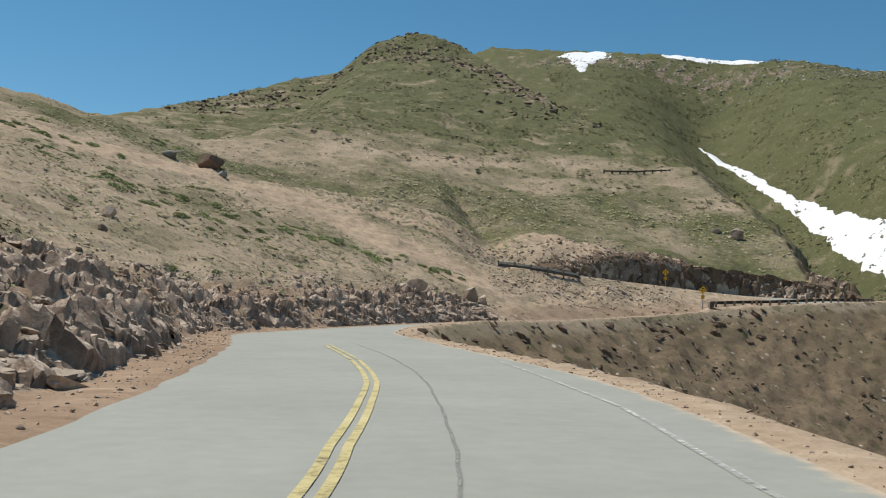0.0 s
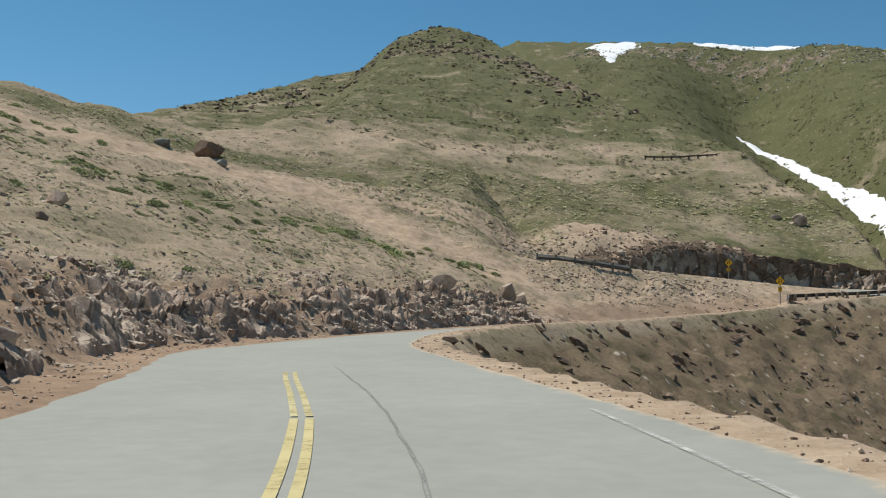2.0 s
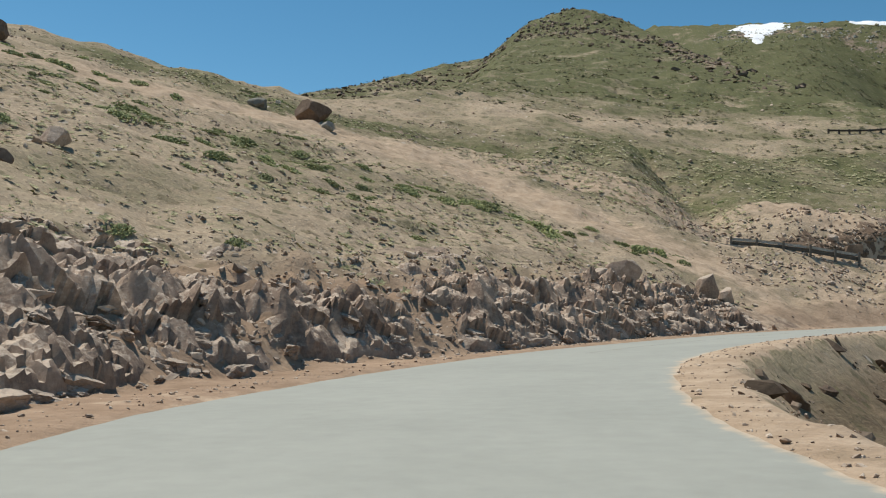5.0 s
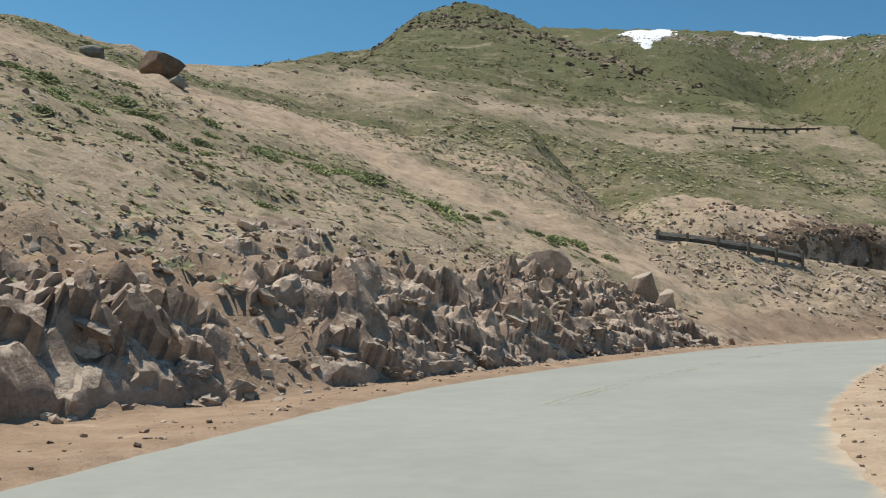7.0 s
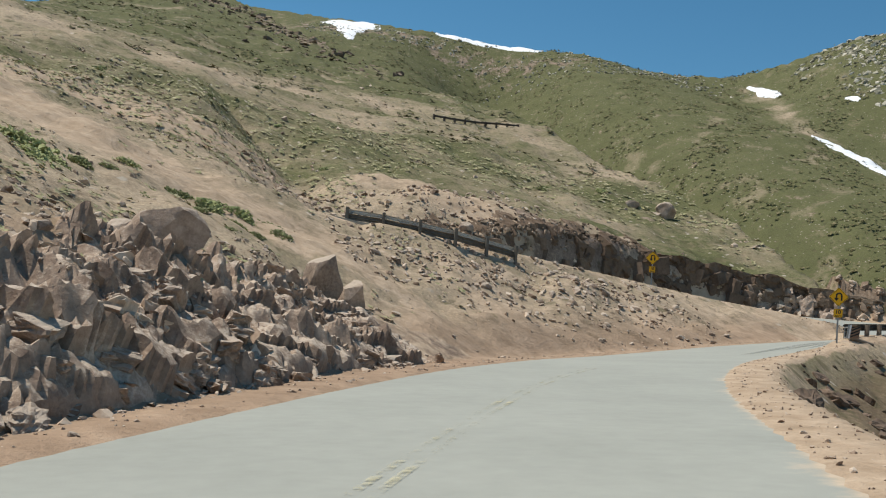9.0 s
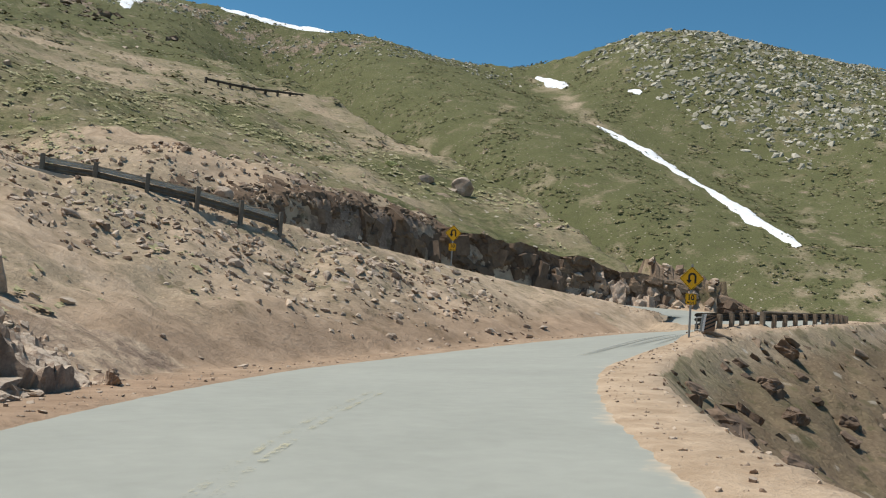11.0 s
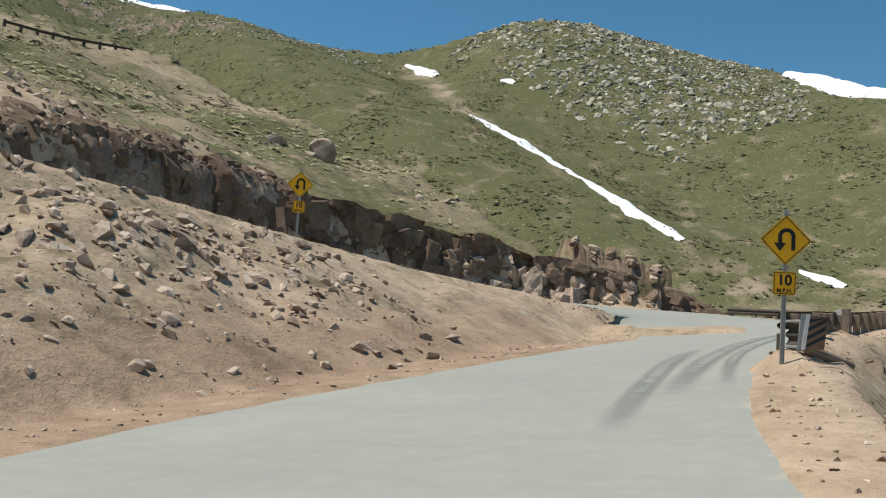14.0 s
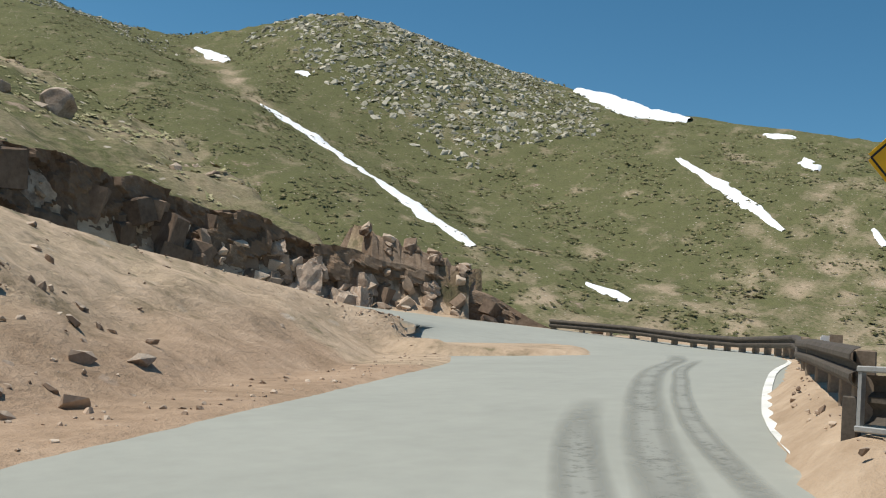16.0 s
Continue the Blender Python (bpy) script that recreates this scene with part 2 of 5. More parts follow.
# centre of the road: x, y, height, bank in degrees (left side low), pavement to the left and to the right, foot of the hillside to the left
ROAD = spline([(-1.6, -60, -1.0, 2, 4.0, 4.0, 5.3), (-1.6, -30, -0.1, 2, 4.0, 4.0, 5.3), (-1.5, -2, 0.6, 2, 4.0, 4.0, 5.3), (-1.3, 8.5, 0.78, 1.3, 4.0, 4.3, 5.3), (-2.1, 20, 0.95, 1.2, 4.05, 5.0, 5.5),
               (-4.2, 34, 1.25, 1.7, 3.6, 4.4, 5.1), (-5.4, 45, 1.5, 2.0, 4.3, 3.55, 5.9), (-5.1, 52, 1.65, 3, 4.4, 3.05, 7.1), (-3.6, 59.5, 1.92, 4, 4.45, 2.75, 6.9), (0.0, 68, 2.3, 4.2, 5.2, 2.8, 6.3),
               (7.9, 83.5, 2.85, 3, 4.6, 3.0, 5.9), (14.6, 93.2, 3.35, 3.8, 4.65, 2.9, 6.2), (20.5, 99.4, 3.8, 4.6, 4.85, 2.95, 6.1), (27.5, 105.3, 4.6, 5, 2.6, 3.6, 4.0), (35, 110.0, 5.3, 5, 2.05, 4.8, 3.6),
               (42, 113.4, 5.85, 5, 3.4, 5.1, 4.8), (47.3, 117.3, 6.35, 5, 5.4, 5.5, 6.6), (47.6, 122.8, 6.9, 5, 5.4, 5.2, 6.6), (42, 126.4, 7.3, 4, 4.6, 4.0, 5.6), (34, 126, 7.7, 3, 3.8, 3.8, 5.1),
               (27.5, 123.9, 8.0, 2, 3.6, 3.8, 4.9), (20, 120.3, 8.3, 1, 3.6, 3.8, 4.9), (12, 117.5, 8.8, 0, 3.6, 3.8, 4.9), (4, 116.6, 9.6, 0, 3.6, 3.8, 4.9), (-6, 116.6, 10.8, 0, 3.6, 3.8, 4.9)], 0.5)
APEX = int(np.argmin(np.hypot(ROAD[:, 0] - 48.2, ROAD[:, 1] - 120.0)))
_way = np.gradient(ROAD[:, :2], axis=0)
_way /= np.linalg.norm(_way, axis=1)[:, None]
SIDE = np.column_stack([_way[:, 1], -_way[:, 0]])   # to the right

CLIMB = np.gradient(ROAD[:, 2]) / 0.5


def near_road(x, y, first, last):
    """Signed distance (right is plus), height there at the edge and station of the nearest point of a stretch."""
    best = np.full(x.shape, 1e18)
    which = np.zeros(x.shape, int)
    for i in range(first, last, 2):
        d = (x - ROAD[i, 0]) ** 2 + (y - ROAD[i, 1]) ** 2
        m = d < best
        best[m], which[m] = d[m], i
    for j in (-1, 1):
        near = np.clip(which + j, first, last - 1)
        d = (x - ROAD[near, 0]) ** 2 + (y - ROAD[near, 1]) ** 2
        m = d < best
        best[m], which[m] = d[m], near[m]
    dx, dy = x - ROAD[which, 0], y - ROAD[which, 1]
    right = dx * SIDE[which, 0] + dy * SIDE[which, 1]
    ahead = np.clip(-dx * SIDE[which, 1] + dy * SIDE[which, 0], -0.5, 0.5)
    d = np.sqrt(best) * np.where(right < 0, -1, 1)
    z = ROAD[which, 2] + ahead * CLIMB[which] + np.clip(right, -6.5, 7.5) * np.tan(np.radians(ROAD[which, 3]))
    return d, z, which


def step01(a, b, v):
    u = np.clip((v - a) / (b - a), 0, 1)
    return u * u * (3 - 2 * u)


def soft_max(a, b, k):
    return np.maximum(a, b) + k * np.log1p(np.exp(-np.abs(a - b) / k))


def soft_min(a, b, k):
    return -soft_max(-a, -b, k)


def waves(x, y, size, seed, octaves=4):
    """Smooth uneven relief, about -1 to 1, from sums of turned sine waves."""
    r = np.random.RandomState(seed)
    out = np.zeros(np.shape(x))
    for o in range(octaves):
        for _ in range(4):
            a, f, p, q = r.uniform(0, 6.283), r.uniform(0.7, 1.4) * 2 ** o / size, r.uniform(0, 6.283), r.uniform(0, 6.283)
            u, v = x * np.cos(a) + y * np.sin(a), -x * np.sin(a) + y * np.cos(a)
            out += 0.5 ** o * 0.45 * np.sin(6.283 * f * u + p + 1.3 * np.sin(6.283 * f * 0.61 * v + q))
    return out


def hill(d, first, later, reach):
    """Rise of a slope that starts at one grade and eases to another."""
    return later * d + (first - later) * reach * (1 - np.exp(-d / reach))


def cut_height(along):
    """Height of the rock cut along the upper leg, from the hairpin's apex on."""
    return np.interp(along, (1, 2, 3, 4, 6, 11, 25, 30, 35, 41), (0, 0.5, 1.4, 2.1, 2.8, 3.7, 3.6, 2.7, 1.3, 0.3))


def land(x, y):
    """Height of the ground, and how far it is grass, rock and sand."""
    x, y = np.asarray(x, float), np.asarray(y, float)
    dl, zl, il = near_road(x, y, 0, APEX)
    du, zu, iu = near_road(x, y, APEX, len(ROAD))
    # natural hillside above the lower leg
    up = np.maximum(-dl - ROAD[il, 6], 0)
    bank = step01(18, 34, y) * step01(90, 82, y)
    a = zl + 0.05 + hill(up, 0.46, 0.345, 18) + (0.3 + 0.5 * bank) * (1 - np.exp(-up / 1.1))
    # hillside above the upper leg, behind its rock cut
    uu = np.maximum(du - ROAD[iu, 5] - 0.8, 0)
    along = (iu - APEX) * 0.5
    cut = cut_height(along)
    scree = np.interp(along, (5, 12, 25, 35, 41, 46), (0, 0.9, 1.3, 1.8, 1.1, 0.4))
    b = zu + cut * step01(0, 0.9, uu) + scree * step01(0.6, np.interp(along, (24, 30), (3.2, 6.5)), uu) + hill(np.maximum(uu - 0.9, 0), 0.24, 0.408, 32)
    bench = step01(0, 9, x)
    above = du > 0
    outer = np.where(above, 0, np.maximum(-du - ROAD[iu, 4] - 0.8, 0))
    run = up / (up + np.maximum(-du - ROAD[iu, 4] - 0.8, 0) + 0.01)
    even = zl + 0.2 * (1 - np.exp(-up / 1.1)) + (zu - zl - 0.2) * run ** 0.9
    wedge = np.maximum(soft_min(a, soft_min(even, zu, 0.15), 0.3), zu - 0.72 * outer)
    wedge = np.where(dl < 0, wedge, zu - 0.72 * outer)
    left_land = np.where(above, soft_min(a, b, 0.5), np.where(-du < 40, np.maximum(np.minimum(a, np.maximum(wedge, zl)), zu - 0.72 * outer - 60 * step01(9, 0, x)), a))
    left_land = left_land * bench + np.where(x < 9, a, left_land) * (1 - bench)
    # outer side: the fill falls away to a gully
    fall = np.maximum(dl - ROAD[il, 5] - 1.2, 0)
    right_land = zl - 0.62 * fall - 0.5 * (1 - np.exp(-fall / 0.8))
    turned = above & (iu > APEX + 6)
    z = np.where(dl < 0, left_land, right_land)
    rise = np.maximum(step01(1.5, 9, along), step01(7, 1.5, uu) * step01(1, 3, along))
    z = np.where(turned & (dl >= 0), (zu - 0.6 * uu) * (1 - rise) + b * rise, z)
    # the crest of the hill, beyond which it falls to the next gully
    crest = 54 - 0.16 * np.maximum(y - 205, 0)
    over = np.maximum(x - crest, 0) * step01(126, 140, y)
    z = z - 0.75 * over
    back = np.maximum(y - (537 - 0.0293 * (x + 6) ** 2), 0)
    z = z - 1.0 * back + 9.5 * np.exp(-np.hypot(x + 7, y - 458) / 74) + 3.5 * np.exp(-(np.hypot(x + 9, y - 462) / 15) ** 2)
    z = z - 0.119 * np.maximum(-x, 0) * step01(150, 260, y)
    z = z - 0.4 * np.clip(y - (150 + 0.6 * (x + 35)), 0, 32) * step01(-24, -48, x)
    # the mountainside across the gully, its ridge, and the boulder hill
    far = 37 + 0.116 * (x - 195) + 0.4214 * (y - 249)
    west = 33 + 0.42 * (x - 195) + 0.2 * (y - 249) - 1.4 * np.maximum(x - 355, 0)
    past = np.maximum(y - (605 - 0.83 * (x - 75)), 0) / 1.3
    far = far - 0.9 * past - 0.5 * np.maximum(38 - x, 0)
    far = soft_max(far, west, 4) + 31.5 * np.exp(-((x - 291) ** 2 / np.where(x < 291, 36.0, 48.0) ** 2 + (y - 396) ** 2 / 48 ** 2) / 2)
    far = far - 4.5 * step01(185, 225, x) * step01(285, 240, x) - 5 * np.exp(-((x - 236) ** 2 + (y - 425) ** 2) / (2 * 20 ** 2))
    axis = np.interp(y, (150, 240, 300, 400, 493), (112, 118, 116, 122, 134))
    far = far - 26 * np.exp(-((x - axis) / 26) ** 2) * step01(560, 470, y)
    z = soft_max(z, far, 1.5)
    z = np.maximum(z, -60.0)
    # a low berm of gravel under the end of the hairpin's rail
    ramped = np.clip((x - 28.0) / 6.2, 0, 1)
    berm = np.hypot(x - 28.0 - 6.2 * ramped, y - 101.15 - 3.1 * ramped)
    z = z + 0.24 * step01(0.62, 0.25, berm)
    # unevenness away from the road
    gap_low = np.where(dl < 0, -dl - ROAD[il, 4], dl - ROAD[il, 5])
    gap_up = np.where(du < 0, -du - ROAD[iu, 4], du - ROAD[iu, 5]) + 60 * step01(6, 0, x)
    away = np.minimum(gap_low, gap_up)
    loose = step01(0.6, 4, away)
    dist = np.hypot(x, y - 60)
    crag = step01(0.1, 1.2, up) * step01(7, 3, up) * step01(96, 90, y) * (dl < 0)
    z = z + crag * (0.42 * np.abs(waves(x * 0.7, y, 3.6, 8, 4)) - 0.2)
    gull = step01(0.3, 3, fall) * (dl > 0) * step01(120, 60, np.hypot(x - 10, y - 60))
    z = z + gull * 0.16 * waves(x, y, 3.0, 9, 5)
    z = z + loose * (0.20 * waves(x, y, 9, 3) + 0.05 * waves(x, y, 1.7, 4, 3) + step01(60, 200, dist) * (0.9 - 0.6 * step01(150, 250, dist)) * waves(x, y, 70, 5) + step01(30, 120, dist) * 0.25 * waves(x, y, 22, 6))
    z = z - 0.16 * step01(0.02, -0.6, away)
    masks = dict(dl=dl, du=du, along=along, up=up, fall=fall, dist=dist, above=above, cut=cut, uu=uu, il=il, away=away, scree=scree)
    return z, masks


def part(name, bm, mat, parent=None, label=""):
    """One mesh object out of a bmesh, under a thing or a part."""
    me = bpy.data.meshes.new(name)
    bm.to_mesh(me)
    bm.free()
    me.materials.append(mat)
    ob = new(name, me)
    if parent:
        ob.parent = parent
    return tagged(ob, label)


def grid_mesh(name, xs, ys, mat):
    gx, gy = np.meshgrid(xs, ys)
    z, k = land(gx.ravel(), gy.ravel())
    nx, ny = len(xs), len(ys)
    i = np.arange(nx * ny).reshape(ny, nx)
    faces = np.stack([i[:-1, :-1], i[:-1, 1:], i[1:, 1:], i[1:, :-1]], -1).reshape(-1, 4)
    me = bpy.data.meshes.new(name)
    me.vertices.add(nx * ny)
    me.vertices.foreach_set("co", np.column_stack([gx.ravel(), gy.ravel(), z]).ravel().astype(np.float32))
    me.loops.add(faces.size)
    me.loops.foreach_set("vertex_index", faces.ravel().astype(np.int32))
    me.polygons.add(len(faces))
    me.polygons.foreach_set("loop_start", np.arange(0, faces.size, 4, dtype=np.int32))
    me.update(calc_edges=True)
    me.polygons.foreach_set("use_smooth", np.ones(len(faces), bool))
    me.materials.append(mat)
    x, y = gx.ravel(), gy.ravel()
    for key, v in zones(x, y, z, k).items():
        me.attributes.new(key, "FLOAT", "POINT").data.foreach_set("value", v.astype(np.float32))
    return new(name, me)


def band(x, y, line, width):
    """1 along a line on the plan, falling to 0 at its width and below beyond."""
    best = np.full(np.shape(x), 1e9)
    for (ax, ay), (bx, by) in zip(line[:-1], line[1:]):
        u = np.clip(((x - ax) * (bx - ax) + (y - ay) * (by - ay)) / ((bx - ax) ** 2 + (by - ay) ** 2), 0, 1)
        best = np.minimum(best, np.hypot(x - ax - u * (bx - ax), y - ay - u * (by - ay)))
    return 1 - best / width


SWATH = ((-60, 92), (-36, 107), (-26, 115), (-14, 115.5), (-4, 109.5), (5, 105.5))
TERRACE = ((-60, 150), (-26, 152), (-6, 174), (27, 205), (49, 202))
GREENBELT = ((-40, 127), (-25, 121), (-5, 136), (22, 161), (46, 160), (58, 150))
SHRUBS = ((-27, 92), (-20, 93), (-14, 97), (-5, 97))


def rough(x, y):
    return waves(x, y, 13, 31, 3)


def bank_hold(x, y, up):
    """How far bedrock shows at a place on the bank: below 0 it lies under the soil."""
    end, start, mid = step01(80, 86, y), step01(34, 26, y), step01(44, 52, y)
    return 0.8 * rough(x, y) + 0.40 * mid + 0.5 * end * step01(5.0, 3.4, up) + 0.3 * start - 1.2 * step01(1.7, 3.9, up - 2.4 * start - 1.1 * end)


def zones(x, y, z, k):
    """How far each place is grass, rock or sand."""
    up, dist, fall = k["up"], k["dist"], k["fall"]
    left = k["dl"] < 0
    patch = waves(x, y, 26, 11, 4)
    grass = 0.22 + 0.22 * patch + 0.26 * step01(116, 130, y)
    near = step01(112, 98, y) * step01(6, -4, x) * left
    grass = grass - 0.14 * near + 0.25 * np.clip(band(x, y, SHRUBS, 6), 0, 1)
    grass = grass + 0.33 * np.clip(band(x, y, GREENBELT, 13), 0, 1)
    grass = grass + 0.45 * step01(180, 225, y) * step01(-90, -20, x) + 0.2 * step01(150, 240, dist)
    grass = grass - 0.45 * np.clip(band(x, y, TERRACE, 13), 0, 1)
    grass = np.where(left & (up < 4), -0.4, grass)
    grass = np.where(~left & (fall > 0) & (dist < 100), 0.10 + 0.2 * patch, grass)
    grass = grass + 0.3 * step01(380, 430, y) * step01(50, 80, x) * step01(250, 220, x)
    grass = np.where(k["above"] & (k["uu"] > 1.5) & (x > 15), grass + 0.22 * step01(26, 8, k["uu"]), grass)
    grass = grass + step01(130, 200, dist) * (0.22 * waves(x, y, 11, 16, 4) - 0.7 * np.clip(1.4 * band(x, y, ((238, 440), (223, 392), (211, 356)), 8), 0, 1) - 0.5 * np.clip(1.4 * band(x, y, ((178, 234), (168, 205), (160, 190)), 7), 0, 1))
    streak = waves(x * 0.83 - y * 0.55, (x * 0.55 + y * 0.83) * 0.12, 16, 15, 3)
    grass = grass - np.where(dist > 200, 0.22 * step01(0.2, 1.0, streak), 0)
    rock = 0.03 + 0.16 * waves(x, y, 15, 12, 4)
    rock = np.where(left & (up > 0.1) & (up < 7) & (y < 97), 0.35 + 0.6 * bank_hold(x, y, up), rock)
    dome = np.hypot((x - 300) / 1.25, y - 385)
    rock = rock + 0.5 * np.clip(band(x, y, ((-20, 412), (8, 400), (24, 372), (40, 300)), 12), 0, 1)
    rock = rock + 0.5 * np.clip(band(x, y, ((60, 560), (110, 545), (180, 490)), 18), 0, 1)
    rock = np.where((k["cut"] > 0.5) & (k["uu"] > 0) & (k["uu"] < 1.2) & (x > 2), 1.2, rock)
    edge = k["away"]
    sand = np.where((edge < 1.3) | (left & (up < 0.05) & (y < 97)), np.where(left, 0.42 + 0.2 * patch, 0.9), -0.5)
    sand = np.maximum(sand, np.where(x > -70, 0.75 * np.clip(1.5 * band(x, y, SWATH, 9), -0.6, 1), -0.5))
    wedge = left & (x > 5) & (k["du"] < 0) & (y < 122)
    sand = np.where(wedge, np.maximum(sand, 0.62 - 0.03 * up), sand)
    pink = k["above"] & (k["scree"] > 0.2) & (k["uu"] > 0.5) & (k["uu"] < np.interp(k["along"], (24, 30), (3.0, 12)))
    sand = np.where(pink, np.where(k["along"] > 26, 0.5, 0.15) + 0.25 * patch, sand)
    rock = np.where(pink, rock + np.where(k["along"] > 26, 0.12, 0.35), rock)
    grass = np.where(pink, -0.2, grass)
    fill = np.where(~left, step01(0.5, 1.6, fall) * step01(150, 110, dist), 0)
    soil = np.where(left, np.maximum(step01(6.0, 2.5, up) * step01(100, 94, y) * step01(62, 40, dist - 30), 0.8 * wedge * step01(4.5, 0.8, up) * (x < 36)), 0)
    return dict(grass=grass, rock=rock, sand=sand, fill=fill, soil=soil)


def spread(lo, a, b, hi, fine, grow):
    """Coordinates: even from a to b, ever wider outside."""
    mid = list(np.arange(a, b + 1e-6, fine))
    out, v, s = [], b, fine
    while v < hi:
        s *= grow
        v += s
        out.append(v)
    low, v, s = [], a, fine
    while v > lo:
        s *= grow
        v -= s
        low.append(v)
    return np.array(low[::-1] + mid + out)


ground = tagged(grid_mesh("ground", spread(-900, -34, 62, 1400, 0.40, 1.022), spread(-500, -12, 132, 1500, 0.40, 1.013), M_GROUND),
                "dry alpine hillside of gravel, grass and scree", "hillside", kind="structure")


def ribbon(name, first, last, a, b, mat, lift, step=1, cells=1, wobble=0.0, parent=None, skirt=0.0):
    """A strip of the road's surface between two offsets from its centre; None for the pavement's own edge."""
    bm = bmesh.new()
    rows = []
    dust_and_light = bm.verts.layers.float.new("dust_and_light")
    for i in range(first, last, step):
        ends = wobble * waves(np.array([i * 0.5, i * 0.5 + 500]), np.array([0.0, 40.0]), 2.2, 21, 3)
        row = []
        lo = -ROAD[i, 4] if a is None else a(i) if callable(a) else a
        hi = ROAD[i, 5] if b is None else b(i) if callable(b) else b
        lo, hi = lo + ends[0], hi + ends[1]
        for d, share in [(lo, 0.42), (lo + 0.18, 0.12), (lo + 0.55, 0.0)] + [(lo + (hi - lo) * j / cells, 0.0) for j in range(1, cells)] + [(hi - 0.55, 0.05), (hi - 0.18, 0.35), (hi, 0.8)]:
            x, y = ROAD[i, :2] + SIDE[i] * d
            row.append(bm.verts.new((x, y, ROAD[i, 2] + d * math.tan(radians(ROAD[i, 3])) + lift)))
            row[-1][dust_and_light] = share
        if skirt:
            for v, end, out in ((row[0], 0, -0.06), (row[-1], -1, 0.06)):
                w = bm.verts.new((v.co.x + SIDE[i, 0] * out, v.co.y + SIDE[i, 1] * out, v.co.z - skirt))
                w[dust_and_light] = 1.0
                row.insert(0, w) if end == 0 else row.append(w)
        rows.append(row)
    for p, q in zip(rows[:-1], rows[1:]):
        for j in range(len(p) - 1):
            f = bm.faces.new((p[j], p[j + 1], q[j + 1], q[j]))
            f.smooth = not (skirt and j in (0, len(p) - 2))
    bm.normal_update()
    for e in bm.edges:
        e.smooth = not any(not f.smooth for f in e.link_faces)
    for f in bm.faces:
        if f.normal.z < -0.2:
            f.normal_flip()
    return part(name, bm, mat, parent)


def station(x, y, first=0, last=None):
    """Index along the road nearest to a place, and the offset from its centre."""
    r = ROAD[first:last]
    i = first + int(np.argmin(np.hypot(r[:, 0] - x, r[:, 1] - y)))
    return i, float((x - ROAD[i, 0]) * SIDE[i, 0] + (y - ROAD[i, 1]) * SIDE[i, 1])


road = tagged(ribbon("road", 0, len(ROAD), None, None, M_ASPHALT, 0.03, cells=8, wobble=0.04, skirt=0.2), "worn pale grey asphalt mountain road", "road", kind="structure")


# ---------------------------------------------------------------- paint and marks on the road
def paint(name, marks, width, mat, label, category, lift=0.044, soft=0.0, shift=0.0, wander=0.0, ease=0.0):
    """A stripe along the road through marks of (x, y, offset from the centre). soft: share of the width that fades out at each side."""
    at = [station(px, py)[0] for px, py, _ in marks]
    bm = bmesh.new()
    layer = bm.verts.layers.float.new("edge")
    rows = []
    for t in np.arange(at[0], at[-1], 0.5):
        c = [np.interp(t, np.arange(len(ROAD)), ROAD[:, k]) for k in range(4)]
        sd = [np.interp(t, np.arange(len(ROAD)), SIDE[:, k]) for k in range(2)]
        d = sum(np.interp(t + e * ease, at, [m[2] for m in marks]) for e in (-6, -3, 0, 3, 6)) / 5 + shift + wander * (math.sin(t * 0.7) + 0.5 * math.sin(t * 1.9))
        ends = min(1.0, (t - at[0]) / 9.0, (at[-1] - t) / 9.0)
        row = []
        for e, k in ((-0.5, 0.0 if soft else 1.0), (-0.5 + max(soft, 0.1), 1.0), (0.5 - max(soft, 0.1), 1.0), (0.5, 0.0 if soft else 1.0)):
            q = d + e * width
            v = bm.verts.new((c[0] + sd[0] * q, c[1] + sd[1] * q, c[2] + q * math.tan(radians(c[3])) + lift))
            v[layer] = k * (ends if soft else 1.0)
            row.append(v)
        rows.append(row)
    for p, q in zip(rows[:-1], rows[1:]):
        for j in range(3):
            bm.faces.new((p[j], p[j + 1], q[j + 1], q[j]))
    bm.normal_update()
    for f in bm.faces:
        if f.normal.z < 0:
            f.normal_flip()
    return tagged(part(name, bm, mat), label, category, kind="structure")


MIDDLE = ((-1.6, -60, -0.5), (-1.3, 8.5, -0.48), (-1.6, 14, -0.24), (-1.9, 18, 0.0), (-2.5, 22.9, 0.13), (-2.9, 26, 0.2))
for side in (-0.1, 0.1):
    paint("centre_line", MIDDLE, 0.11, M_YELLOW, "worn double yellow centre line painted on the asphalt", "road marking", shift=side)
    paint("centre_line", ((-2.9, 26, 0.2), (-3.5, 29.4, 0.16), (-4.3, 34.6, 0.0)), 0.10, M_OLDYELLOW, "almost worn away yellow centre line on the asphalt", "road marking", shift=side)
paint("edge_line", ((-1.6, -60, 3.2), (-1.3, 6.5, 3.18), (-1.3, 9, 3.34), (-1.5, 13.5, 3.72)), 0.085, M_FAINT, "faded white edge line along the gravel shoulder", "road marking")
paint("edge_line", ((-1.5, 13.5, 3.72), (-1.8, 17, 3.82), (-3.0, 26.4, 4.23)), 0.085, M_FAINT, "faded white edge line along the gravel shoulder", "road marking")
paint("edge_line", ((26.9, 104.9, 3.25), (28.0, 105.7, 3.41), (30.1, 107.1, 3.78), (33.4, 109.1, 4.22), (37, 111, 4.65), (41.5, 113.1, 5.0)), 0.12, M_WHITE, "bright white edge line along the hairpin bend", "road marking", ease=1.0)
for side in (-0.1, 0.1):
    paint("centre_line", ((-2.2, 62.5, -1.2), (0.0, 68, -1.24), (4.0, 76.5, -1.18), (7.9, 83.5, -1.06), (12, 89.8, -1.0)), 0.10, M_GHOST, "nearly vanished yellow centre line on the asphalt", "road marking", shift=side)
